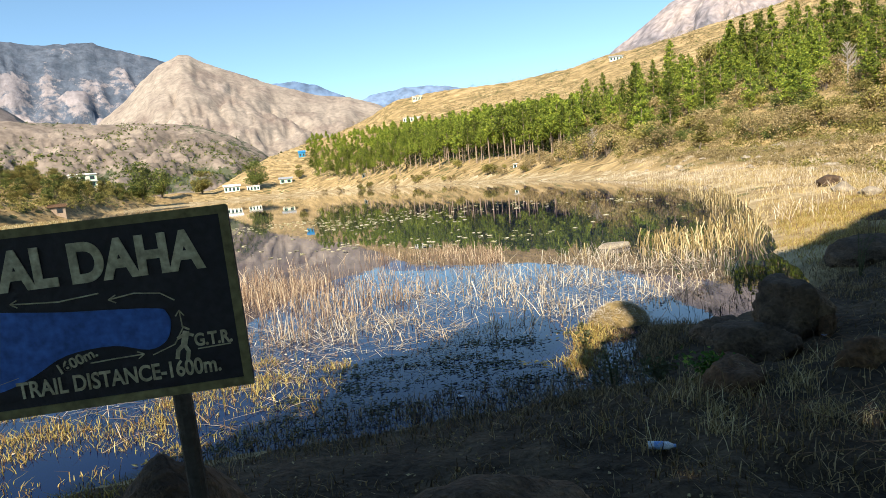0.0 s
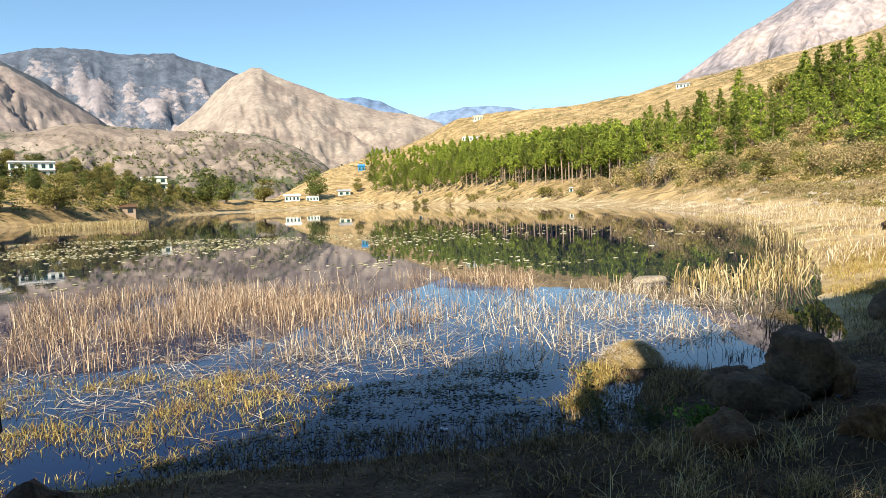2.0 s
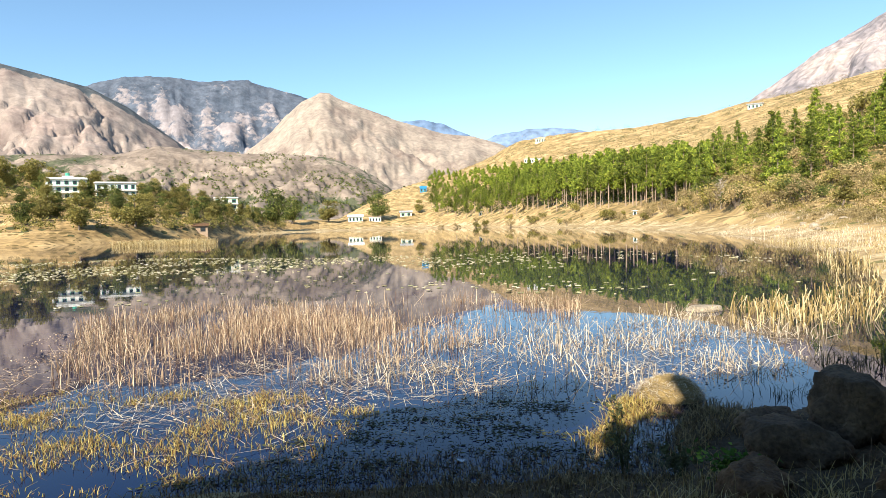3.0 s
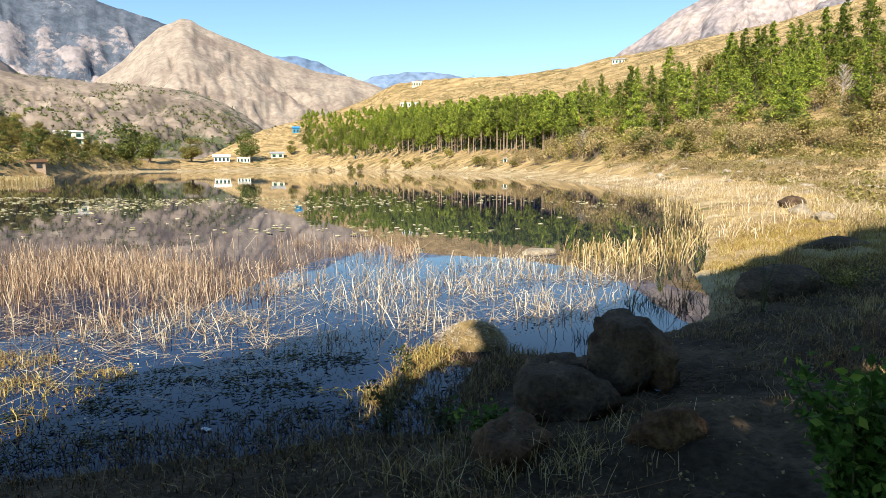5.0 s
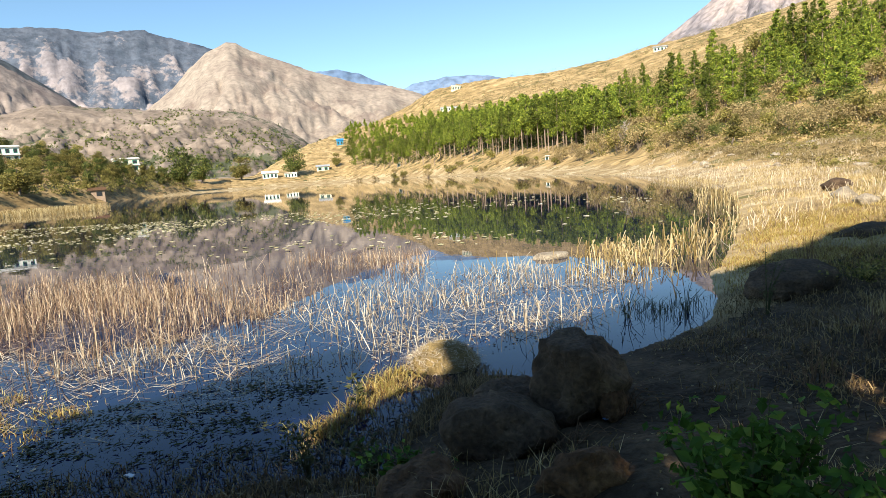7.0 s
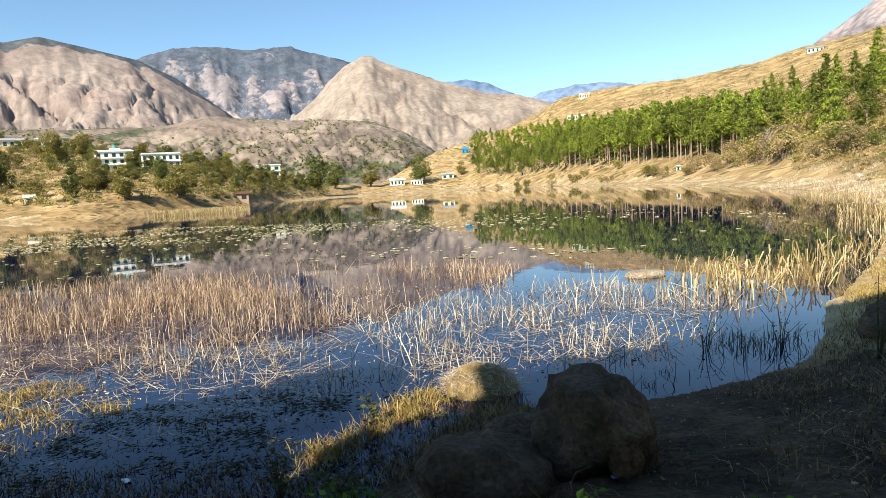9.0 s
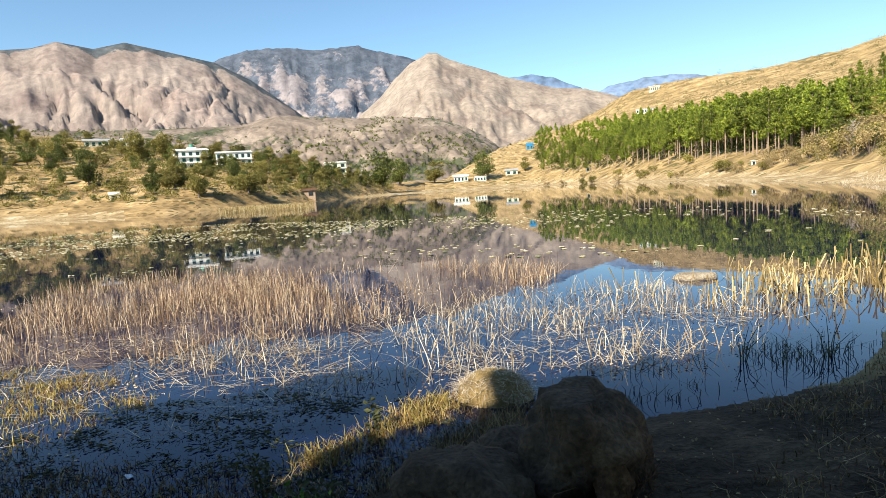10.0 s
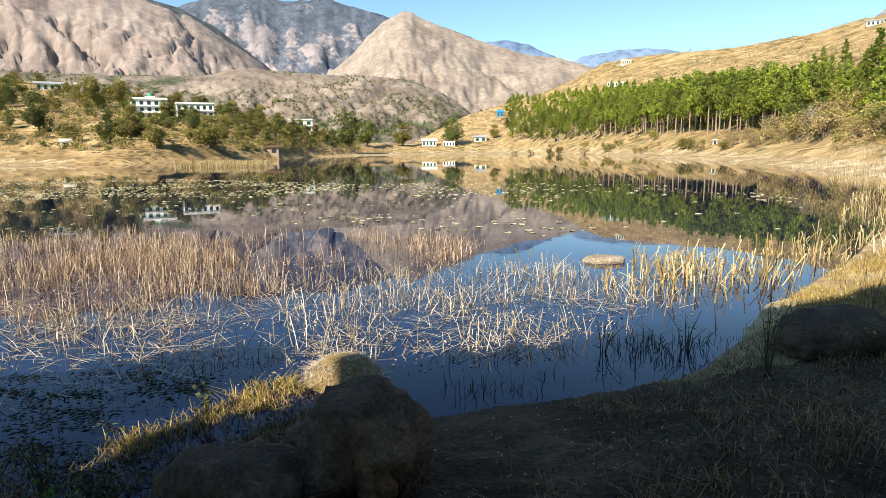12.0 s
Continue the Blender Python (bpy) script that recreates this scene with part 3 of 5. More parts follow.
def in_blob(g, n, centre, radii, shell=0.45):
    d = g.normal(size=(n, 3))
    d /= np.linalg.norm(d, axis=1)[:, None]
    return np.asarray(centre) + d * np.asarray(radii) * (shell + (1 - shell) * g.random((n, 1)) ** 0.6)


def blades(base, height, lean, width, g, bend=0.5, head=0.0):
    """Stalks with a square-cut cross section of three sides in two lengths; lean in metres at the tip."""
    n = len(base)
    t = g.uniform(0, 2 * math.pi, n)
    d = np.stack([np.cos(t), np.sin(t), np.zeros(n)], 1)
    side = np.stack([-d[:, 1], d[:, 0], np.zeros(n)], 1)
    up = np.array([[0, 0, 1.0]])
    mid = base + up * (height * 0.55)[:, None] + d * (lean * np.clip(g.normal(bend, 0.35, n), -0.2, 1.7) * 0.4)[:, None]
    tip = base + up * height[:, None] + d * lean[:, None]
    w = width[:, None]
    rows = []
    for c, k in ((base, 1.0), (mid, 0.85), (tip, 0.35 + head)):
        rows += [c + side * w * k, c - side * w * 0.5 * k + d * w * 0.87 * k, c - side * w * 0.5 * k - d * w * 0.87 * k]
    v = np.stack(rows, 1).reshape(-1, 3)
    o = (np.arange(n) * 9)[:, None]
    f = []
    for lvl in (0, 3):
        for k in range(3):
            k2 = (k + 1) % 3
            f.append(o + [[lvl + k, lvl + k2, lvl + 3 + k2]])
            f.append(o + [[lvl + k, lvl + 3 + k2, lvl + 3 + k]])
    f.append(o + [[6, 7, 8]])
    return v, np.concatenate(f)


def in_polygon(poly, n, g, density=None):
    """n places inside a polygon, thinned by density(x, y) in 0..1."""
    px, py = np.array(poly).T
    out = []
    while sum(map(len, out)) < n:
        x, y = g.uniform(px.min(), px.max(), n * 3), g.uniform(py.min(), py.max(), n * 3)
        inside = np.zeros(len(x), bool)
        for (ax, ay), (bx, by) in zip(poly, poly[1:] + poly[:1]):
            inside ^= ((ay > y) != (by > y)) & (x < ax + (y - ay) * (bx - ax) / ((by - ay) or 1e-9))
        if density is not None:
            inside &= g.random(len(x)) < density(x, y)
        out.append(np.stack([x[inside], y[inside]], 1))
    return np.concatenate(out)[:n]


def stuff(name, v, f, material, label, category):
    return tagged(new(name, mesh_of(name, v, f, material)), label, category, kind="stuff")


def at_angle(az, el, near=20, far=900):
    """The place on the slope at an azimuth where the ground first reaches that elevation."""
    r = np.geomspace(near, far, 500)
    x, y = CX + r * math.sin(radians(az)), CY + r * math.cos(radians(az))
    h = ground_at(x, y)
    e = np.degrees(np.arctan2(h - 1.9, r))
    k = np.argmax((e >= el) & (h > 0.05)) if np.any((e >= el) & (h > 0.05)) else int(np.argmax(e))
    return float(x[k]), float(y[k]), float(h[k]), float(r[k])


# ---- trees ----
PINE_TUFTS = []


def pine_meshes(seed, tall=16.0, bare=0.42, spread=2.6):
    g = np.random.default_rng(seed)
    lean = g.uniform(-0.25, 0.25, 2)
    pts = [(lean[0] * k, lean[1] * k, tall * k) for k in (-0.03, 0.25, 0.5, 0.75, 1.0)]
    trunk = [tube(pts, [0.2, 0.16, 0.12, 0.08, 0.02], 6)]
    tufts = []
    z = tall * bare
    while z < tall * 0.98:
        u = (z / tall - bare) / (1 - bare)
        reach = spread * (0.5 + 0.5 * min(1, u * 5)) * (1 - u) ** 0.95 + 0.2
        for k in range(g.integers(4, 7)):
            t = g.uniform(0, 2 * math.pi)
            q = reach * g.uniform(0.55, 1.15)
            c = np.array([lean[0] * z / tall, lean[1] * z / tall, z])
            tip = c + np.array([math.cos(t) * q, math.sin(t) * q, q * g.uniform(-0.12, 0.4)])
            if k < 3:
                trunk.append(tube([c, tip], [0.045, 0.01], 3))
            m = int(8 + 11 * q)
            w = g.uniform(0.3, 1.05, (m, 1))
            tufts.append(c + (tip - c) * w + g.normal(0, 0.22, (m, 3)) * (0.5 + 0.3 * q))
        z += tall * g.uniform(0.035, 0.055)
    tufts = np.concatenate(tufts)
    PINE_TUFTS.append(tufts[::3])
    v, f = leaves(tufts, 0.27, g, 0.0, 1.4, 0.42)
    tv, tf = join(trunk)
    return mesh_of("pine_trunk", tv, tf, M_PINEBARK), mesh_of("pine_crown", v, f, M_PINE)


def broad_meshes(seed, tall=8.0, wide=3.2, leaf=M_LEAF, count=2200, size=0.28, low=0.3, bark=M_BARK):
    g = np.random.default_rng(seed)
    limbs, blobs = [], []
    fork = tall * low
    top = Vector((g.uniform(-0.4, 0.4), g.uniform(-0.4, 0.4), fork))
    limbs.append(tube([(0, 0, -0.3), (top.x * 0.5, top.y * 0.3, fork * 0.5), top], [tall * 0.035, tall * 0.028, tall * 0.024], 8))
    for k in range(11):
        t = 2 * math.pi * k / 5.5 + g.uniform(-0.4, 0.4)
        z = tall * g.uniform(low + 0.08, 0.85)
        q = wide * g.uniform(0.4, 0.75) * (1.1 - 0.55 * z / tall)
        end = (top.x + math.cos(t) * q, top.y + math.sin(t) * q, z)
        half = (top.x + math.cos(t) * q * 0.4, top.y + math.sin(t) * q * 0.4, fork + (z - fork) * 0.55)
        limbs.append(tube([top, half, end], [tall * 0.02, tall * 0.013, tall * 0.005], 5))
        blobs.append((end, wide * g.uniform(0.28, 0.5)))
        blobs.append((half, wide * g.uniform(0.25, 0.42)))
    blobs.append(((top.x, top.y, tall * 0.86), wide * 0.42))
    weight = np.array([b[1] ** 2 for b in blobs])
    weight /= weight.sum()
    cs = [in_blob(g, max(8, int(count * w)), c, (r, r, r * 0.75), 0.35) for (c, r), w in zip(blobs, weight)]
    v, f = leaves(np.concatenate(cs), size, g, 0.2, 0.8)
    lv, lf = join(limbs)
    return mesh_of("tree_trunk", lv, lf, bark), mesh_of("tree_crown", v, f, leaf)


def shrub_meshes(seed, tall=2.0, wide=1.6, leaf=M_OLIVE, count=420, size=0.2):
    g = np.random.default_rng(seed)
    stems, cs = [], []
    for k in range(8):
        t, q = g.uniform(0, 6.28), wide * g.uniform(0.2, 0.8)
        end = (math.cos(t) * q, math.sin(t) * q, tall * g.uniform(0.45, 0.9))
        stems.append(tube([(math.cos(t) * 0.1, math.sin(t) * 0.1, -0.25), (end[0] * 0.45, end[1] * 0.45, end[2] * 0.6), end], [0.04, 0.03, 0.01], 4))
        cs.append(in_blob(g, count // 8, end, (wide * 0.42, wide * 0.42, tall * 0.32), 0.2))
    v, f = leaves(np.concatenate(cs), size, g, 0.1, 0.9)
    sv, sf = join(stems)
    return mesh_of("shrub_stems", sv, sf, M_BARK), mesh_of("shrub_crown", v, f, leaf)


def plant(name, meshes, label, category, group, at, turn=0.0, scale=1.0, names=("trunk", "crown")):
    ob = empty(name, (0, 0, 0), label, category, group)
    for nm, me in zip(names, meshes):
        part(nm, me, None, ob)
    ob.matrix_basis = pose(*at, 0, 0, turn) @ Matrix.Scale(scale, 4)
    return ob


def again(ob, at, turn, scale):
    c = copy_thing(ob, Matrix.Identity(4))
    c.matrix_basis = pose(*at, 0, 0, turn) @ (Matrix.Scale(scale, 4) if isinstance(scale, float) else Matrix.Diagonal((*scale, 1)))
    return c


# pine plantation on the slope beyond the lake
pines = []
for k in range(6):
    pines.append(plant("pine_tree", pine_meshes(100 + k, 16, 0.36 + 0.07 * (k % 3), 3.0 + 0.45 * (k % 4)), "tall green pine with a bare pale trunk", "tree", "pine plantation", (0, 0, -500)))
for k in range(3):
    pines.append(plant("pine_tree", pine_meshes(110 + k, 16, 0.10, 3.6 + 0.4 * k), "bushy green pine branched to the ground", "tree", "pines among the scrub", (0, 0, -500)))
used = [0] * 9


def set_pine(x, y, scale, low=0, high=6):
    k = int(rng.integers(low, high))
    at, turn = (x, y, ground_z(x, y) - 0.1), float(rng.uniform(0, 360))
    if not used[k]:
        used[k] = 1
        pines[k].matrix_basis = pose(*at, 0, 0, turn) @ Matrix.Scale(scale, 4)
    else:
        again(pines[k], at, turn, scale)


# front edge of the plantation and its upper edge, by azimuth
EDGE_AZ = [-12, -9, -4, 0, 4, 9, 12, 16, 20]
EDGE_R = [405, 350, 275, 232, 195, 160, 138, 125, 118]
for az in np.arange(-11.2, 12.6, 0.45):
    r = float(np.interp(az, EDGE_AZ, EDGE_R))
    for row in range(5):
        rr = r * (1 + 0.045 * row) + rng.uniform(-6, 6)
        a = radians(az + rng.uniform(-0.22, 0.22))
        wanted = np.interp(az, [-12, -6, 0, 6, 12], [1.5, 2.4, 3.6, 4.7, 5.1]) * (1 - 0.06 * row)
        tall = rr * math.tan(radians(float(wanted)))
        set_pine(CX + rr * math.sin(a), CY + rr * math.cos(a), float(min(tall, 23) / 16 * rng.uniform(0.6, 1.12)))
# the wood behind the front rows, too thick to count, and clumps added for its shade
back, floor_shade = [], []
for az in np.arange(-11.4, 13.0, 0.42):
    r = float(np.interp(az, EDGE_AZ, EDGE_R))
    for row in range(5, 11):
        rr = r * (1 + 0.045 * row) + rng.uniform(-6, 6)
        a = radians(az + rng.uniform(-0.22, 0.22))
        x, y = CX + rr * math.sin(a), CY + rr * math.cos(a)
        s = min(r * math.tan(radians(float(np.interp(az, [-12, -6, 0, 6, 12], [0.9, 1.5, 2.5, 3.5, 3.8])))), 20) / 16 * rng.uniform(0.7, 1.1)
        c = PINE_TUFTS[int(rng.integers(6))] * s
        back.append(c + [x, y, ground_z(x, y)])
    # low clumps standing in for the dark, shaded interior between the trunks
    for m in range(14):
        rr = r * rng.uniform(1.03, 1.3)
        a = radians(az + rng.uniform(-0.25, 0.25))
        x, y = CX + rr * math.sin(a), CY + rr * math.cos(a)
        floor_shade.append(in_blob(rng, 26, (x, y, ground_z(x, y) + 0.9), (2.0, 2.0, 1.5), 0.1))
v, f = leaves(np.concatenate(back), 0.42, rng, 0.0, 1.3)
stuff("pine_wood", v, f, M_PINE, "dense green pine wood up the slope", "trees")
v, f = leaves(np.concatenate(floor_shade), 0.36, rng, 0.1, 0.9)
stuff("wood_undergrowth", v, f, M_LEAF, "dark leaf clumps added as the shade between the pines", "undergrowth")
# pines among the scrub further along the slope
for az, el, tall in [(13.2, 3.0, 11), (14.5, 3.4, 11), (15.6, 2.4, 11), (16.7, 3.6, 12), (17.6, 2.2, 12), (18.2, 4.3, 12), (19.3, 4.6, 13), (20.8, 4.8, 14), (21.6, 4.2, 11), (23.2, 5.2, 9),
                     (24.6, 4.8, 11), (25.6, 5.0, 13), (26.6, 5.6, 14), (27.5, 5.4, 15), (28.6, 6.0, 15), (29.8, 6.4, 14), (31, 5.8, 15), (32.2, 6.6, 15), (33.5, 6.4, 14), (35, 7, 15), (36.5, 6.2, 14), (13.8, 4.4, 10), (15.2, 4.8, 10), (22.4, 6.2, 10), (26, 7.4, 11), (28, 7.8, 12), (30.5, 8, 12), (38, 7, 14)] + [(float(a), float(np.interp(a, [13, 20, 27, 40], [2.6, 3.6, 5.2, 6.6]) * k), 9) for a, k in zip(rng.uniform(13, 40, 34), rng.uniform(0.45, 1.25, 34))]:
    x, y, z, r = at_angle(az, el, 45)
    set_pine(x, y, tall * 1.1 / 16 * float(rng.uniform(0.8, 1.15)), 6, 9)

# scrub on the slope
shrubs = [plant("shrub", shrub_meshes(200 + k, 2.2, 1.7, (M_OLIVE, M_BRUSH, M_LEAF, M_OLIVE, M_BRUSH)[k], (900, 1000, 900, 900, 1100)[k], (0.12, 0.1, 0.12, 0.13, 0.09)[k]),
                ("olive-leaved dry shrub", "leafless brown brush", "dark green shrub", "yellowish dry shrub", "tangled grey-brown brush")[k] + " on the hillside", "shrub", "hillside scrub", (0, 0, -500), names=("woody_base", "crown")) for k in range(5)]
first = [True] * 5


def set_shrub(k, x, y, scale):
    at, turn = (x, y, ground_z(x, y) - 0.08), float(rng.uniform(0, 360))
    if first[k]:
        first[k] = False
        shrubs[k].matrix_basis = pose(*at, 0, 0, turn) @ Matrix.Scale(scale, 4)
    else:
        again(shrubs[k], at, turn, scale)


for i in range(210):
    az = float(rng.uniform(10.5, 42))
    el = float(rng.uniform(0.15, 1) ** 1.2 * np.interp(az, [11, 16, 25, 42], [3.6, 4.6, 8.0, 10]))
    x, y, z, r = at_angle(az, max(el, 0.2), 40)
    k = int(rng.choice(5, p=[0.25, 0.27, 0.16, 0.12, 0.2]))
    set_shrub(k, x, y, float(r / 95 * rng.uniform(0.6, 1.5)) * 1.0 + 0.15)
for i in range(40):
    az = float(rng.uniform(-11, 12))
    r = float(np.interp(az, EDGE_AZ, EDGE_R)) * rng.uniform(0.80, 0.99)
    set_shrub(int(rng.choice([0, 1, 3, 4])), CX + r * math.sin(radians(az)), CY + r * math.cos(radians(az)), float(rng.uniform(0.5, 1.3)))

# single trees: azimuth, foot elevation, top elevation, width to height, kind
oaks = [broad_meshes(300 + k, 8, 3.5, (M_LEAF, M_OLIVE, M_LEAF, M_OLIVE)[k], 3000, 0.24, (0.14, 0.2, 0.12, 0.16)[k]) for k in range(4)]
oak_first = {}


def set_oak(k, x, y, tall, wide, label):
    at, turn = (x, y, ground_z(x, y) - 0.1), float(rng.uniform(0, 360))
    sc = (tall * wide / 8, tall * wide / 8, tall / 8)
    if k not in oak_first:
        oak_first[k] = plant("broadleaf_tree", oaks[k], label, "tree", "trees round the lake", at, turn)
        oak_first[k].matrix_basis = pose(*at, 0, 0, turn) @ Matrix.Diagonal((*sc, 1))
        return oak_first[k]
    return tagged(again(oak_first[k], at, turn, sc), label)


for az, e0, e1, wide, label in [
        (-25.9, 0.19, 3.7, 1.0, "tall dark green tree at the far water's edge"), (-24.3, 0.4, 3.0, 1.1, "rounded green tree beside a taller one"), (-37.7, 0.45, 3.3, 1.15, "spreading dark tree over the reed bed"),
        (-41.8, 0.35, 3.2, 0.95, "green tree below the white houses"), (-50.0, 1.7, 4.85, 0.8, "dark tree on the terraced slope"), (-56.5, 1.1, 4.15, 0.9, "slender tree on the terraced slope"),
        (-21.0, 0.5, 2.55, 1.45, "round bushy tree at the lake's far end"), (-16.4, 0.55, 3.1, 1.15, "dark leafy tree by the white buildings"), (-59.7, 5.4, 8.2, 1.0, "dark tree on the ridge"), (-57.1, 5.9, 8.6, 0.6, "slim tree on the ridge"),
        (-46.5, 3.6, 6.2, 0.9, "dark tree beside a house"), (-44.3, 3.6, 6.0, 1.1, "dark tree behind the white house"), (-54, 3.6, 5.4, 1.0, "green tree on the terraces"), (-61, 3.4, 6.0, 1.1, "green tree on the terraces"), (-12.6, 1.1, 2.4, 1.0, "small tree by the far shore")]:
    x, y, z, r = at_angle(az, e0, 90)
    set_oak(int(rng.integers(4)), x, y, float(r * (math.tan(radians(e1)) - math.tan(radians(e0)))), wide, label)
for i in range(200):
    az = float(rng.uniform(-70, -26))
    top = float(np.interp(az, HILL_AZ, HILL_EL))
    e = top * float(rng.uniform(0.55, 1.0)) if i % 3 else top * float(rng.uniform(0.15, 1))
    x, y, z, r = at_angle(az, e, 90)
    if i % 5 == 2:
        set_shrub(int(rng.integers(5)), x, y, float(rng.uniform(0.8, 1.9)))
    else:
        set_oak(int(rng.integers(4)), x, y, float(rng.uniform(2.2, 7.2)), float(rng.uniform(0.6, 1.3)), "green tree on the terraced slope")
for i in range(60):
    az = float(rng.uniform(-47, -27))
    x, y, z, r = at_angle(az, float(np.interp(az, HILL_AZ, HILL_EL)) * float(rng.uniform(0.25, 0.95)), 90)
    set_oak(int(rng.integers(4)), x, y, float(rng.uniform(3.0, 6.0)), float(rng.uniform(0.9, 1.4)), "green tree on the terraced slope")
for i in range(70):
    az = float(rng.uniform(-70, -24))
    x, y, z, r = at_angle(az, float(np.interp(az, HILL_AZ, HILL_EL)) * float(rng.uniform(0.1, 1)), 90)
    set_shrub(int(rng.integers(5)), x, y, float(rng.uniform(0.35, 1.1)))


def brush_cover(name, n, az_range, share, size, per, leaf, material, label, seed, near=40):
    """Low brush too thick to count, spread over a slope."""
    g = np.random.default_rng(seed)
    cs = []
    for i in range(n):
        az = float(g.uniform(*az_range))
        x, y, z, r = at_angle(az, float(np.interp(az, HILL_AZ, HILL_EL)) * float(g.uniform(*share)), near)
        s = size * g.uniform(0.5, 1.4) * (0.4 + r / 160)
        cs.append(in_blob(g, per, (x, y, z + s * 0.4), (s, s, s * 0.7), 0.1))
    c = np.concatenate(cs)
    v, f = leaves(c, leaf, g, 0.1, 0.9)
    return stuff(name, v, f, material, label, "brush")


brush_cover("brown_hillside_brush", 520, (12, 44), (0.02, 0.72), 1.5, 120, 0.115, M_BRUSH, "thick brown brush over the slope", 81)
brush_cover("olive_hillside_brush", 420, (11, 44), (0.02, 0.75), 1.4, 120, 0.115, M_OLIVE, "thick olive-green brush over the slope", 82)
brush_cover("green_hillside_brush", 160, (14, 44), (0.05, 0.75), 1.5, 120, 0.115, M_LEAF, "dark green brush over the slope", 83)
brush_cover("crest_olive_brush", 800, (-12, 36), (0.4, 1.0), 0.9, 26, 0.26, M_LEAF, "scattered dark bushes high on the slope", 79, 120)
brush_cover("crest_brush", 1300, (-12, 36), (0.5, 1.0), 1.2, 26, 0.26, M_BRUSH, "scattered dry bushes high on the slope", 84, 120)
brush_cover("terrace_brush", 900, (-72, -25), (0.05, 1.0), 1.3, 50, 0.24, M_OLIVE, "olive brush along the terraces", 85, 90)
brush_cover("terrace_green_brush", 380, (-72, -25), (0.45, 1.0), 1.3, 46, 0.26, M_LEAF, "dark green brush along the terraces", 86, 90)


def far_scrub():
    g = np.random.default_rng(89)
    n = 7000
    a, r = np.radians(g.uniform(-66, -13, n)), 520 * (1080 / 520) ** g.random(n)
    x, y = CX + r * np.sin(a), CY + r * np.cos(a)
    keep = g.random(n) < np.clip(0.25 + 3.2 * fbm(x / 70, y / 70, 98, 4), 0.06, 1)
    x, y = x[keep], y[keep]
    size = g.uniform(1.0, 3.6, len(x))
    c = np.repeat(np.column_stack([x, y, ground_at(x, y) + size * 0.5]), 9, 0) + g.normal(0, 0.55, (9 * len(x), 3)) * np.repeat(size, 9)[:, None]
    v, f = leaves(c, 1.25, g, 0.1, 0.9)
    return stuff("valley_scrub", v, f, M_LEAF, "scattered dark trees on the terraced hill across the valley", "trees")


far_scrub()


def dead_tree(at, tall, seed):
    g = np.random.default_rng(seed)
    ob = empty("dead_tree", at, "bare pale grey leafless tree on the shore", "tree")
    pieces = [tube([(0, 0, -0.2), (0.1, 0, tall * 0.4), (0.0, 0.1, tall)], [0.13, 0.1, 0.02], 6)]
    part("trunk", mesh_of("trunk", *pieces[0], M_DEADWOOD), None, ob)
    twigs = []
    for k in range(46):
        z = tall * g.uniform(0.22, 0.95)
        t, q = g.uniform(0, 6.28), tall * 0.33 * (1.15 - z / tall) * g.uniform(0.5, 1.2)
        c = Vector((0.05, 0.05, z))
        e = c + Vector((math.cos(t) * q, math.sin(t) * q, q * g.uniform(0.6, 1.4)))
        twigs.append(tube([c, (c + e) / 2 + Vector((0, 0, -0.08 * q)), e], [0.05, 0.035, 0.012], 4))
        for m in range(3):
            e2 = e + Vector(g.normal(0, 0.35, 3)) * q * 0.5
            twigs.append(tube([(c + e) / 2, e2], [0.025, 0.008], 3))
    part("limb_frame", mesh_of("limb_frame", *join(twigs), M_DEADWOOD), None, ob)
    return ob


x, y, z, r = at_angle(13.5, 0.6, 60)
dead_tree((x, y, z), r * 0.047, 5)
x, y, z, r = at_angle(33.5, 4.5, 45)
dead_tree((x, y, z), r * 0.055, 6)
x, y, z, r = at_angle(22.0, 0.35, 44)
plant("broadleaf_tree", broad_meshes(350, 3.4, 1.1, M_OLIVE, 900, 0.16, 0.25), "small yellow-green tree on the shore", "tree", "trees round the lake", (x, y, z), 20.0, float(r * 0.05 / 3.4))


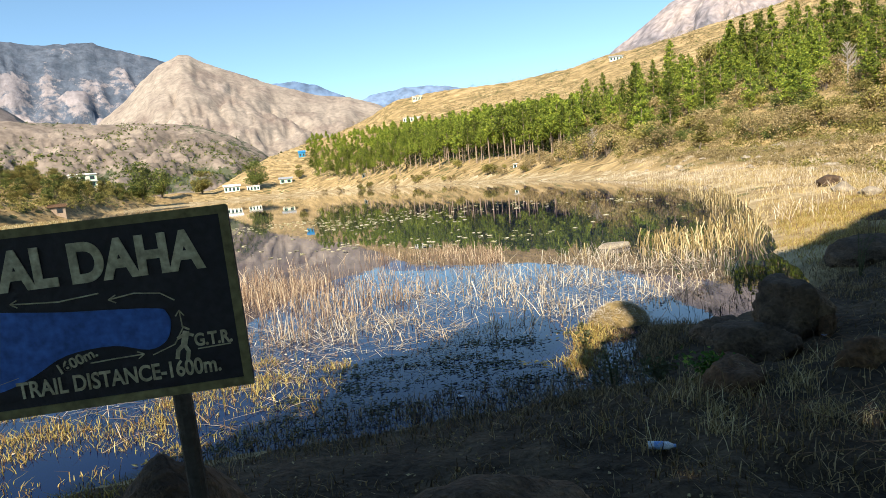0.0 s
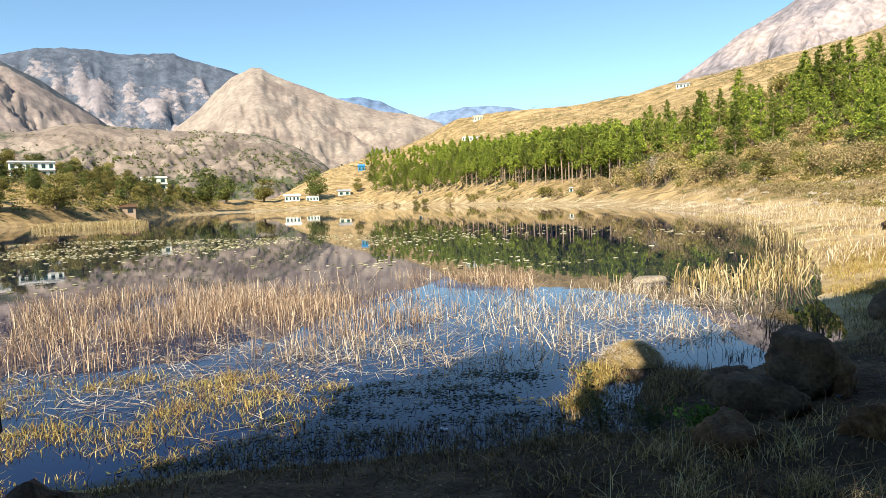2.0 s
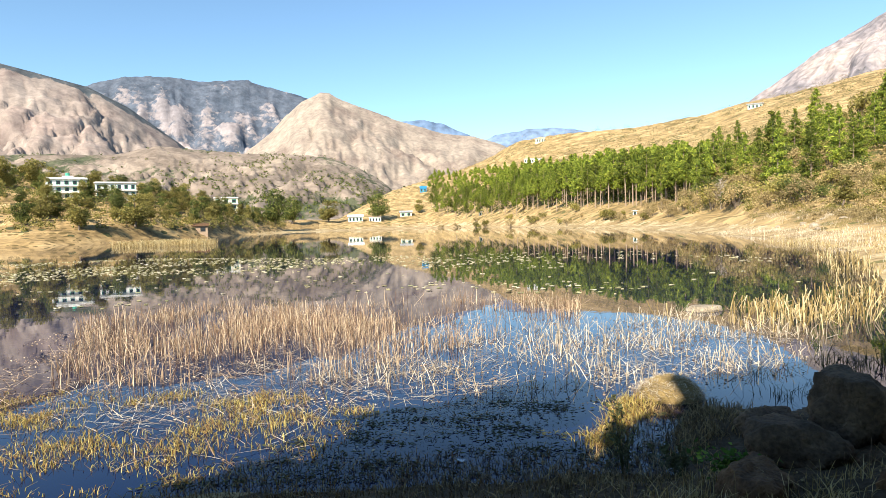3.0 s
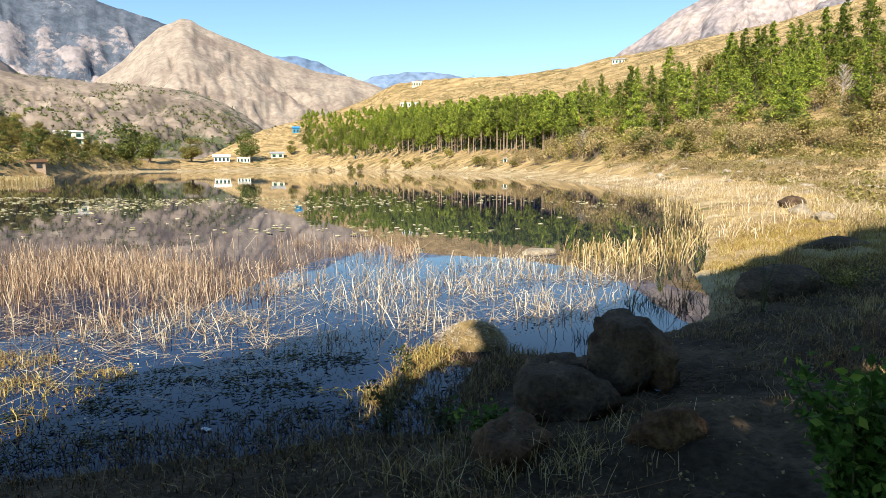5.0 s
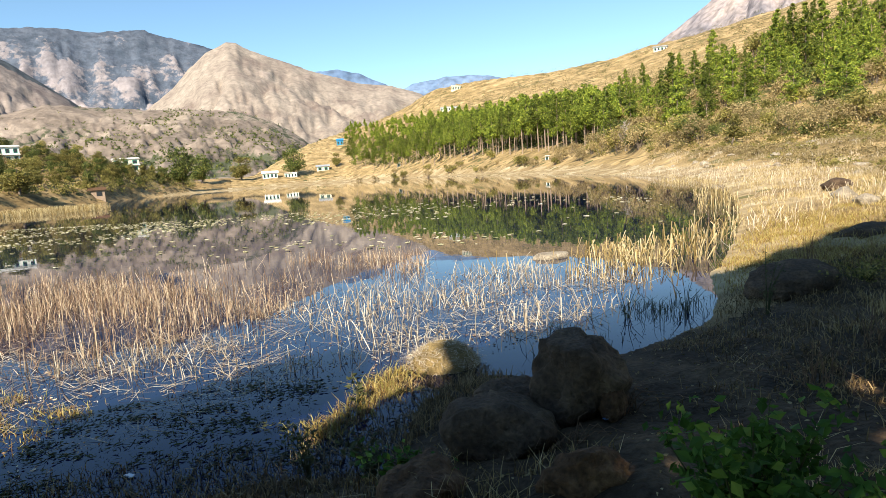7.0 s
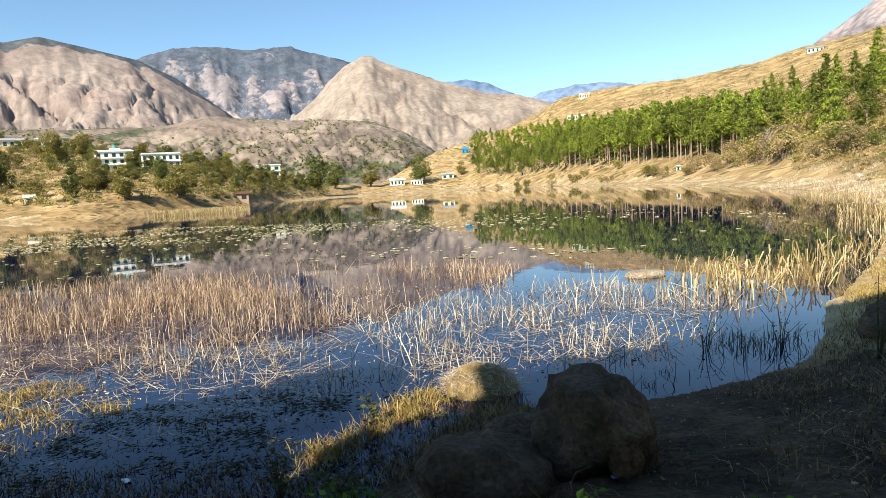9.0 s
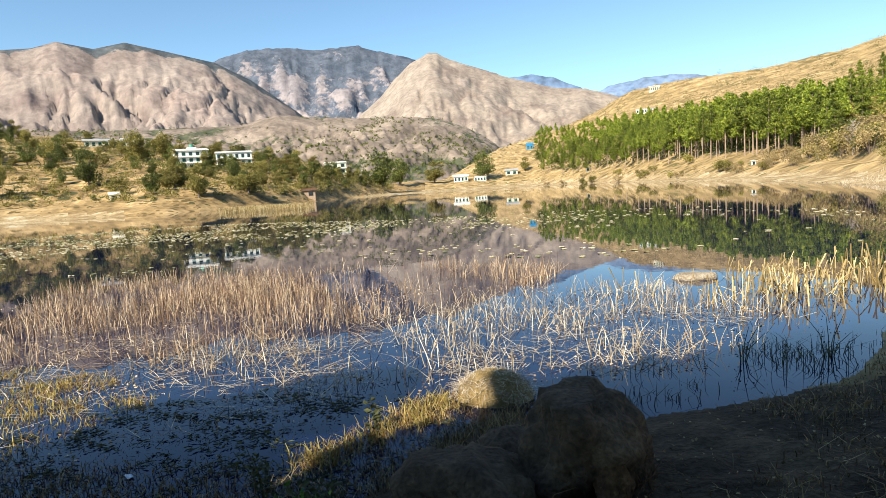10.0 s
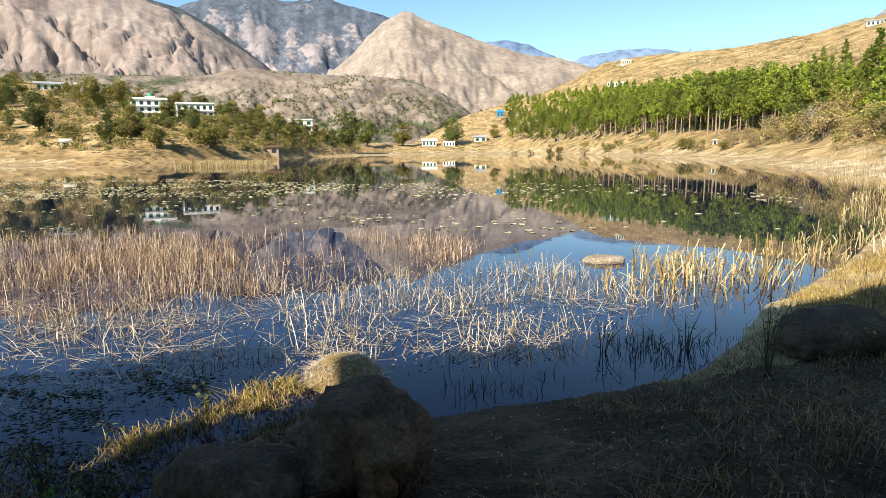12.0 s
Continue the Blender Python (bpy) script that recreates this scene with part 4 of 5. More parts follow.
# ---- houses ----
def house(az0, az1, e_foot, e_top, storeys, label, wall=M_WHITE, roof=M_WHITE, trim=M_GREENTIN, pitched=False, bays=5, r_near=90, tank=False, turn=0.0):
    az = (az0 + az1) / 2
    x, y, z, r = at_angle(az, e_foot, r_near)
    w = r * math.tan(radians(abs(az1 - az0)))
    h = r * (math.tan(radians(e_top)) - math.tan(radians(e_foot)))
    dep = w * 0.7
    ob = empty("house", (x, y, z - 0.3), label, "house", "houses round the lake", -az + turn)
    h += 0.3
    top = h * (0.72 if pitched else 0.97)
    body = box(-w / 2, 0, -1.5, w / 2, dep, top, 0.03)
    part("wall", body, wall, ob)
    if pitched:
        bm = bmesh.new()
        o = w * 0.08
        vs = [bm.verts.new(p) for p in ((-w / 2 - o, -o, top - 0.05), (w / 2 + o, -o, top - 0.05), (w / 2 + o, dep + o, top - 0.05), (-w / 2 - o, dep + o, top - 0.05), (-w / 2 - o, dep / 2, h), (w / 2 + o, dep / 2, h))]
        for q in ((0, 1, 5, 4), (2, 3, 4, 5), (0, 4, 3), (1, 2, 5), (0, 3, 2, 1)):
            bm.faces.new([vs[i] for i in q])
        part("roof", bm, roof, ob)
    else:
        part("roof", box(-w / 2 - 0.35, -0.5, top, w / 2 + 0.35, dep + 0.35, top + h * 0.045, 0.02), roof, ob)
        part("parapet", box(-w / 2, -0.02, top + h * 0.045, w / 2, 0.13, top + h * 0.10), roof, ob)
    sh = top / storeys
    for s in range(storeys):
        if s:
            part("floor_band", box(-w / 2 - 0.3, -0.75, s * sh - 0.09, w / 2 + 0.3, -0.003, s * sh + 0.09, 0.02), roof if not pitched else wall, ob)
        for b in range(bays):
            cx = -w / 2 + w * (b + 0.5) / bays
            ww, wh = w / bays * 0.27, sh * 0.30
            win = part("window", box(cx - ww, -0.03, s * sh + sh * 0.5 - wh, cx + ww, 0.03, s * sh + sh * 0.5 + wh), trim, ob)
            part("pane", box(cx - ww * 0.82, -0.05, s * sh + sh * 0.5 - wh * 0.86, cx + ww * 0.82, -0.033, s * sh + sh * 0.5 + wh * 0.86), M_PANE, win)
    if tank:
        part("stair_head", box(-w * 0.1, dep * 0.3, top, w * 0.18, dep * 0.7, top + h * 0.2), wall, ob)
        bm = bmesh.new()
        bmesh.ops.create_cone(bm, cap_ends=True, segments=14, radius1=w * 0.06, radius2=w * 0.055, depth=h * 0.16)
        for p in bm.verts:
            p.co += Vector((w * 0.04, dep * 0.5, top + h * 0.28))
        part("water_tank", bm, M_GREENTIN, ob, "green roof tank")
    return ob


house(-43.6, -40.8, 2.9, 4.45, 3, "white three-storey flat-roofed house with dark windows", tank=True, bays=5)
house(-40.2, -37.2, 3.0, 4.15, 2, "long white two-storey house with green trim", bays=6)
house(-31.0, -29.0, 1.85, 2.85, 2, "small white flat-roofed house above the shore", bays=3, wall=M_CREAM)
house(-47.5, -46.0, 4.6, 5.5, 1, "white house on the ridge", bays=3)
house(-50.1, -48.3, 4.9, 5.6, 1, "grey-roofed house on the ridge", roof=M_TIN, pitched=True, bays=4, wall=M_CREAM)
house(-59.1, -57.4, 5.1, 6.0, 1, "grey stone house with a tin roof", roof=M_TIN, pitched=True, bays=3, wall=M_MUD)
house(-59.8, -58.1, 3.6, 4.25, 1, "low pale farmhouse on a terrace", roof=M_TIN, pitched=True, bays=3, wall=M_CREAM)
house(-33.5, -31.9, -0.15, 0.62, 1, "low mud-walled hut with a slate roof at the waterside", roof=M_REDROCK, pitched=True, bays=2, wall=M_MUD, trim=M_BARK)
house(-48.7, -47.9, 0.6, 1.25, 1, "small thatched shelter by the shore", roof=M_CREAM, pitched=True, bays=1, wall=M_CREAM, trim=M_BARK)
house(-19.2, -17.9, 0.45, 1.1, 1, "low white building at the lake's far end", roof=M_WHITE, pitched=True, bays=4, r_near=200)
house(-17.3, -16.2, 0.4, 0.8, 1, "low white wall-like building", bays=4, r_near=200)
house(-14.4, -13.3, 0.8, 1.35, 1, "small grey-roofed house by the shore", roof=M_TIN, pitched=True, bays=2, r_near=200, wall=M_CREAM)
house(-12.4, -11.8, 3.0, 3.6, 1, "small blue tin-roofed hut", roof=M_BLUETIN, pitched=True, bays=2, r_near=200, wall=M_BLUETIN)
house(-2.7, -1.1, 5.4, 5.75, 1, "long low white building on the slope", roof=M_TIN, bays=7, r_near=250)
house(16.2, 17.3, 8.8, 9.25, 1, "white building on the hill's crest", roof=M_TIN, pitched=True, bays=4, r_near=250)
house(-1.6, -0.7, 7.2, 7.6, 1, "unfinished pale concrete frame building on the crest", roof=M_CREAM, bays=6, r_near=250, wall=M_CREAM)
house(6.45, 6.8, 0.35, 0.7, 1, "tiny white shrine below the pines", bays=1, r_near=120)
house(-7.1, -6.8, 0.7, 1.05, 1, "small white shed below the pines", bays=1, r_near=150)


# ---- reeds, grass and lily pads ----
def patch(x, y, scale, seed, low=-0.12, high=0.15):
    return np.clip((fbm(x * scale, y * scale, seed, 3) - low) / (high - low), 0.02, 1)


def reed_bed(name, poly, n, h, lean, w, material, label, seed, scale=0.5, broken=0.25, z=-0.05, head=0.0, low=-0.12, on_ground=False):
    g = np.random.default_rng(seed)
    p = in_polygon(poly, n, g, lambda x, y: patch(x, y, scale, seed, low))
    zz = ground_at(p[:, 0], p[:, 1]) - 0.02 if on_ground else np.full(n, z)
    base = np.column_stack([p, zz])
    hh = g.uniform(*h, n)
    ll = np.abs(g.normal(0, lean, n)) * hh
    bent = g.random(n) < broken
    ll = np.where(bent, hh * g.uniform(0.6, 1.3, n), ll)
    hh = np.where(bent, hh * g.uniform(0.2, 0.75, n), hh)
    v, f = blades(base, hh, ll, g.uniform(*w, n), g, 1.15, head)
    return stuff(name, v, f, material, label, "reeds")


reed_bed("brown_reeds", [(-5.6, 6.9), (-3.4, 7.3), (-1.8, 7.7), (-0.9, 9.2), (0.2, 11.2), (1.4, 13.2), (1.5, 15.4), (-1.5, 15.8), (-4.5, 14.6), (-7.4, 14.2), (-9.5, 12.0), (-7.0, 9.0)], 7600, (0.07, 0.42), 0.3, (0.0026, 0.0058), M_REED,
         "dense brown dead reeds standing in water", 11, 0.6, 0.33, -0.05, 0.2, -0.18)
reed_bed("white_reeds", [(-2.6, 7.0), (-0.5, 6.8), (1.2, 7.2), (2.8, 8.0), (4.6, 9.2), (5.2, 11.0), (3.6, 13.2), (1.2, 12.8), (-0.6, 10.4)], 2100, (0.06, 0.34), 0.5, (0.003, 0.006), M_STRAW,
         "sparse pale broken reeds standing in water", 12, 0.9, 0.45, -0.05, 0.3)
reed_bed("yellow_reeds", [(2.6, 12.4), (3.8, 11.4), (5.4, 10.8), (6.6, 12.4), (8.4, 15.4), (7.2, 15.6), (4.6, 14)], 480, (0.1, 0.5), 0.35, (0.004, 0.012), M_CATTAIL,
         "yellow dry cattail reeds at the water's edge", 13, 0.8, 0.2, -0.05, 0.9, -0.2)
reed_bed("shore_reeds", [(7.0, 13.0), (9.0, 16.4), (11.8, 22.6), (16.5, 36), (19.4, 54), (18.8, 72), (22, 74), (25, 54), (22, 36), (16.5, 23), (12.5, 16.5), (9.5, 13)], 3600, (0.1, 0.42), 0.4, (0.005, 0.010), M_STRAW,
         "pale dry grass along the sunny shore", 14, 0.25, 0.3, 0, 0.6, -0.2, True)
reed_bed("water_edge_reeds", [(6.4, 13.4), (8.0, 17.5), (10.4, 24), (14.5, 36), (16.6, 52), (19.5, 55), (16.7, 37), (11.7, 23), (8.9, 16.6), (7.4, 13.6)], 700, (0.12, 0.42), 0.3, (0.006, 0.011), M_CATTAIL,
         "tall yellow reeds along the waterline", 15, 0.4, 0.15, -0.05, 0.9, -0.1)
reed_bed("far_reeds", [(-59, 75), (-46, 77), (-50, 88), (-63, 93)], 5200, (0.3, 1.0), 0.2, (0.008, 0.017), M_CATTAIL, "tall pale yellow reed bed in the lake", 16, 0.08, 0.05, -0.1, 0.9, -0.3)


def fallen_reeds(name, poly, n, material, label, seed):
    g = np.random.default_rng(seed)
    q = in_polygon(poly, n, g, lambda x, y: patch(x, y, 1.2, seed))
    base = np.column_stack([q, g.uniform(0.0, 0.02, n)])
    v, f = blades(base, g.uniform(0.0, 0.07, n), g.uniform(0.08, 0.42, n), g.uniform(0.0025, 0.0055, n), g, 1.2)
    return stuff(name, v, f, material, label, "reeds")


fallen_reeds("fallen_pale_reeds", [(-5.5, 5.6), (-1.2, 5.4), (0.8, 6.9), (2.6, 7.8), (4.4, 9.2), (4.6, 11), (1, 11.5), (-1.4, 9), (-5.5, 8)], 1300, M_STRAW, "pale broken reeds lying on the water", 17)
fallen_reeds("fallen_brown_reeds", [(-6, 4.5), (-1.2, 4.6), (0.6, 6.8), (1, 9), (-2, 9.5), (-8, 11)], 1400, M_REED, "brown broken reeds lying on the water", 18)


def floating_litter():
    g = np.random.default_rng(38)
    q = in_polygon([(-7, 4.6), (-1.2, 4.8), (1.2, 6.6), (4.4, 8.6), (5, 11), (1.5, 13), (-4, 13), (-9, 11)], 5200, g, lambda x, y: patch(x, y, 1.1, 38))
    c = np.column_stack([q, g.uniform(0.004, 0.012, len(q))])
    v, f = leaves(c, 0.012, g, 0.97, 1.3)
    return stuff("floating_litter", v, f, M_REED, "brown leaf scraps floating among the reeds", "leaves")


floating_litter()


def tussocks(name, poly, n, per, h, spread, material, label, seed, w=(0.0025, 0.005), z=None, scale=0.8, low=-0.12):
    g = np.random.default_rng(seed)
    p = in_polygon(poly, n, g, lambda x, y: patch(x, y, scale, seed, low))
    size = g.uniform(0.5, 1.3, n)
    base = np.repeat(p, per, 0) + g.normal(0, spread, (n * per, 2)) * np.repeat(size, per)[:, None]
    zz = ground_at(base[:, 0], base[:, 1]) - 0.015
    if z is not None:
        zz = np.maximum(zz, z)
    hh = g.uniform(*h, n * per) * np.repeat(size, per)
    ll = hh * np.abs(g.normal(0.6, 0.45, n * per))
    v, f = blades(np.column_stack([base, zz]), hh, ll, g.uniform(*w, n * per), g, 0.35)
    return stuff(name, v, f, material, label, "grass")


tussocks("golden_grass", [(-6.5, 3.4), (-4, 3.3), (-2.2, 3.6), (-1.3, 4.6), (-0.9, 5.6), (-1.0, 6.6), (-2.2, 7.0), (-4.2, 7.0), (-6.5, 6.6)], 620, 20, (0.01, 0.09), 0.085, M_GOLD, "golden marsh grass in flooded tussocks", 21, z=-0.02, scale=1.6, low=-0.1)
tussocks("golden_strip_grass", [(1.12, 5.7), (1.32, 5.55), (1.74, 6.4), (1.95, 6.95), (1.66, 7.2), (1.42, 6.6)], 60, 26, (0.02, 0.12), 0.08, M_GOLD, "golden grass strip beside the mound", 22, z=-0.02, low=-0.4)
tussocks("drowned_grass", [(-1.2, 4.7), (0.8, 4.9), (1.6, 5.4), (1.4, 6.6), (0.8, 7.3), (-0.4, 7.0), (-1.2, 6.2)], 420, 12, (0.006, 0.032), 0.13, M_WEED, "drowned grass darkened for the shaded shallows", 23, z=-0.02)
# the bank's grass takes the colour with shade mixed in, not the golden one
tussocks("bank_grass", [(-4, -1), (-2, 3.6), (0.2, 4.4), (1.8, 5.0), (3.0, 6.4), (4.6, 7.6), (6.2, 10.2), (9, 13), (11, 9), (8, 4), (5, 1), (1, -1)], 2700, 16, (0.015, 0.1), 0.11, M_DRYGRASS, "short dry grass dulled for the bank's shade", 24, low=-0.18)
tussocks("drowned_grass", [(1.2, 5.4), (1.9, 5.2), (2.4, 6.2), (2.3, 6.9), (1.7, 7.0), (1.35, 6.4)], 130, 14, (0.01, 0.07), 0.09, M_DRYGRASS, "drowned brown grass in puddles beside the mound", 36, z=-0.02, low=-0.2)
# mats added to give the shaded water its dark patches
def weed_mats():
    g = np.random.default_rng(39)
    q = in_polygon([(-2.4, 4.3), (0.6, 4.9), (1.7, 5.2), (2.3, 6.6), (1.9, 7.0), (1.2, 7.0), (0.0, 6.9), (-1.4, 6.2)], 3400, g, lambda x, y: np.clip(0.25 + fbm(x * 3.4, y * 6, 40, 4) * 2.4, 0.03, 1))
    v, f = leaves(np.column_stack([q, g.uniform(0.003, 0.02, len(q))]), 0.013, g, 0.9, 2.0, 0.4)
    return stuff("weed_mats", v, f, M_WEED, "thin weed darkened for shade, added over the shallows", "weed")


weed_mats()
tussocks("bank_straw", [(0.6, 3.4), (1.3, 4.6), (2.0, 4.9), (2.9, 4.4), (4.4, 5.2), (5.4, 7.4), (6.6, 8.4), (7.4, 6.4), (5.2, 4.0), (3.2, 3.4), (1.6, 2.9)], 80, 34, (0.03, 0.16), 0.07, M_CATTAIL, "pale straw tufts on the shaded bank", 35, (0.0016, 0.003), scale=1.0)
tussocks("turf_by_mound", [(1.75, 5.3), (2.0, 6.2), (2.35, 6.95), (2.75, 6.7), (2.5, 5.9)], 90, 16, (0.02, 0.11), 0.08, M_DRYGRASS, "turf dulled for shade between the mound and the boulder", 34, z=-0.01, low=-0.4)
tussocks("marsh_edge_grass", [(-2.4, 3.5), (-1.6, 4.0), (0.4, 4.35), (1.6, 4.75), (1.8, 5.5), (1.0, 5.45), (-0.4, 5.1), (-1.7, 4.9)], 420, 12, (0.015, 0.085), 0.13, M_DRYGRASS, "marsh grass dulled for the shaded waterline", 28, z=-0.02, low=-0.3)
tussocks("sunny_bank_grass", [(5.6, 9.2), (6.4, 11.2), (7.6, 13.6), (9.0, 16.4), (12.5, 17.5), (11.5, 12.5), (8.2, 9.4)], 1500, 15, (0.02, 0.12), 0.13, M_GOLD, "dry golden grass on the sunlit bank", 29, low=-0.3)
tussocks("sunny_shore_grass", [(8.8, 15.8), (11.5, 21.8), (16.2, 34), (19.5, 48), (26, 46), (20, 24), (12.5, 14)], 1500, 14, (0.03, 0.2), 0.2, M_CATTAIL, "dry golden grass along the shore", 30, (0.004, 0.009), scale=0.35, low=-0.2)
tussocks("edge_grass", [(2.9, 7.1), (3.4, 7.2), (4.6, 8.1), (5.3, 9.3), (4.6, 9.3), (3.2, 8.2)], 44, 7, (0.04, 0.18), 0.14, M_WEED, "weeds darkened for the shaded shallows", 25, z=-0.02)


tussocks("shore_scrub_grass", [(9.5, 12.5), (12.5, 17), (17, 24), (23, 38), (26, 58), (24, 80), (34, 84), (46, 58), (42, 34), (30, 20), (16, 11)], 2600, 11, (0.08, 0.35), 0.25, M_BRUSH, "dry brown grass and low scrub on the shore", 26, (0.006, 0.014), scale=0.2)
tussocks("shore_green_grass", [(9.5, 12.8), (12.5, 18), (17, 26), (22, 40), (24, 60), (30, 62), (34, 40), (26, 22), (14, 12)], 700, 14, (0.04, 0.2), 0.3, M_OLIVE, "olive-green grass patches on the shore", 37, (0.006, 0.012), scale=0.18, low=0.0)
tussocks("shore_pale_grass", [(9.5, 12.5), (12.5, 17), (17, 24), (23, 38), (26, 58), (24, 80), (34, 84), (46, 58), (42, 34), (30, 20), (16, 11)], 900, 12, (0.12, 0.4), 0.2, M_STRAW, "pale dry grass on the sunny shore", 27, (0.006, 0.012), scale=0.25)


def shore_brush(name, n, per, material, label, seed):
    g = np.random.default_rng(seed)
    q = in_polygon([(11, 14), (14.5, 19), (19, 26), (24, 40), (27, 60), (25, 84), (40, 88), (52, 58), (46, 34), (32, 20), (18, 11.5)], n, g, lambda x, y: patch(x, y, 0.15, seed, -0.05))
    cs = []
    for x, y in q:
        s = g.uniform(0.25, 0.75)
        cs.append(in_blob(g, per, (x, y, ground_z(x, y) + s * 0.4), (s, s, s * 0.7), 0.1))
    v, f = leaves(np.concatenate(cs), 0.075, g, 0.1, 1.0)
    return stuff(name, v, f, material, label, "brush")


shore_brush("shore_olive_brush", 460, 70, M_OLIVE, "low olive brush on the shore", 87)
shore_brush("shore_brown_brush", 520, 70, M_BRUSH, "low brown brush on the shore", 88)


def lily_pads():
    g = np.random.default_rng(31)
    poly = [(-40, 34), (-28, 20), (-12, 13.8), (-6, 17), (-2, 17.5), (3, 15.8), (6, 16.5), (9.5, 22), (10.5, 30), (8, 38), (-2, 40), (-14, 38), (-30, 42)]
    p = in_polygon(poly, 2500, g, lambda x, y: np.clip((fbm(x * 0.22, y * 0.22, 33, 4) + 0.05) * 5, 0.05, 1) * np.clip(0.35 - x * 0.06, 0.35, 1))
    n, k = len(p), 7
    t = np.linspace(0.25, 2 * math.pi - 0.25, k)[None] + g.uniform(0, 6.28, (n, 1))
    r = g.uniform(0.035, 0.105, (n, 1)) * g.uniform(0.8, 1.2, (n, k))
    tilt = g.normal(0, 0.06, (n, 2))
    ox, oy = r * np.cos(t), r * np.sin(t) * 0.85
    z = 0.012 + np.abs(ox * tilt[:, :1] + oy * tilt[:, 1:]) + g.uniform(0, 0.02, (n, 1)) * (r > 0.09)
    top = np.stack([p[:, :1] + ox, p[:, 1:] + oy, z], -1)
    low = top - np.array([0, 0, 0.008])
    mid = np.column_stack([p, np.full(n, 0.012)])[:, None]
    v = np.concatenate([mid, top, low], 1).reshape(-1, 3)
    o = (np.arange(n) * (1 + 2 * k))[:, None]
    f = []
    for i in range(k - 1):
        f += [o + [[0, 1 + i, 2 + i]], o + [[1 + i, 1 + k + i, 2 + k + i]], o + [[1 + i, 2 + k + i, 2 + i]]]
    return stuff("lily_pads", v, np.concatenate(f), M_PAD, "floating lily pads on dark water, sun glint in their pale colour", "lily pads")


lily_pads()


# ---- rocks ----
def rock(name, at, radii, material, label, seed, rough=0.22, turn=0.0, category="rock", flat=0.0, sub=4):
    bm = bmesh.new()
    bmesh.ops.create_icosphere(bm, subdivisions=sub, radius=1)
    cut_rng = np.random.default_rng(seed + 500)
    cuts = [(Vector(cut_rng.normal(size=3)).normalized(), float(cut_rng.uniform(0.66, 0.92))) for _ in range(9)]
    for p in bm.verts:
        c = p.co.copy()
        if rough > 0.2:
            for way, reach in cuts:
                c -= way * max(0.0, c.dot(way) - reach) * 0.85
        q = c * 1.1 + Vector((seed * 3.1, seed * 1.7, seed))
        k = 1 + rough * noise.noise(q) + rough * 0.7 * abs(noise.noise(q * 2.3)) + rough * 0.3 * noise.noise(q * 6) + rough * 0.2 * abs(noise.noise(q * 4.1)) + rough * 0.16 * noise.noise(q * 13)
        c = c * k
        if flat:
            c.z = min(c.z, 1 - flat + 0.12 * noise.noise(q * 1.5))
        p.co = Vector((c.x * radii[0], c.y * radii[1], c.z * radii[2]))
    for fc in bm.faces:
        fc.smooth = True
    ob = part(name, bm, material, None, label)
    ob.matrix_basis = pose(*at, 0, 0, turn)
    return tagged(ob, label, category)


rock("boulder", (3.13, 5.42, 0.42), (0.34, 0.32, 0.38), M_ROCK, "brown angular boulder with a pale broken face", 1, 0.34, 15, flat=0.2)
rock("boulder", (2.58, 5.05, 0.24), (0.34, 0.34, 0.26), M_ROCK, "low dark boulder leaning on a larger one", 2, 0.32, 40, flat=0.15)
rock("boulder", (2.66, 5.75, 0.12), (0.3, 0.26, 0.2), M_ROCK, "dark boulder at the water's edge", 4, 0.3, 70)
rock("boulder", (2.1, 4.35, 0.2), (0.3, 0.22, 0.2), M_REDROCK, "reddish-brown rock on the bank", 3, 0.34, 70)
rock("boulder", (2.93, 4.2, 0.36), (0.2, 0.13, 0.14), M_REDROCK, "small orange-brown broken stone on the bank", 15, 0.36, 10)
# tan piece added in place of the dappled sun on the boulder's face
rock("boulder", (3.3, 5.18, 0.33), (0.1, 0.07, 0.14), M_REDROCK, "tan slab standing for the boulder's sunlit face", 16, 0.3, 30)
rock("boulder", (6.3, 9.0, 0.22), (0.62, 0.42, 0.3), M_ROCK, "weathered boulder with a sunlit top", 5, 0.25, 35)
rock("boulder", (9.1, 12.0, 0.3), (0.55, 0.36, 0.26), M_ROCK, "weathered boulder on the grassy shore", 6, 0.25, 10)
rock("boulder", (13.0, 19.5, 0.42), (0.5, 0.34, 0.2), M_PALEROCK, "pale flat rock on the shore", 7, 0.25, 60)
rock("boulder", (14.6, 22.5, 0.5), (0.45, 0.34, 0.26), M_ROCK, "dark-fronted rock on the shore", 8, 0.3, 0)
rock("boulder", (-0.86, 1.88, 0.62), (0.3, 0.27, 0.46), M_ROCK, "dark rock standing behind the sign", 9, 0.24, 10)
rock("boulder", (0.05, 2.35, 0.42), (0.5, 0.3, 0.2), M_ROCK, "low dark rock on the shaded bank", 12, 0.26, 25)
# pale stones along the sunny shore, one shape turned about
first_stone = rock("stone", (12.0, 16.8, 0.45), (0.3, 0.22, 0.16), M_PALEROCK, "pale weathered stone on the dry shore", 20, 0.3, 0, sub=3)
tagged(first_stone, group="stones on the shore")
stone_rng = np.random.default_rng(92)
for sx, sy in in_polygon([(10, 14.5), (13, 19.5), (18, 30), (22, 46), (23, 70), (32, 70), (36, 44), (28, 26), (17, 15)], 60, stone_rng):
    k = float(stone_rng.uniform(0.5, 1.5) * (0.5 + sy / 90))
    again(first_stone, (float(sx), float(sy), ground_z(sx, sy) + 0.03 * k), float(stone_rng.uniform(0, 360)), (k, k, k * float(stone_rng.uniform(0.6, 1.1))))
rock("flat_stone", (3.94, 13.75, 0.0), (0.36, 0.26, 0.14), M_PALEROCK, "pale flat stone just above the water", 10, 0.15, 20, flat=0.3)
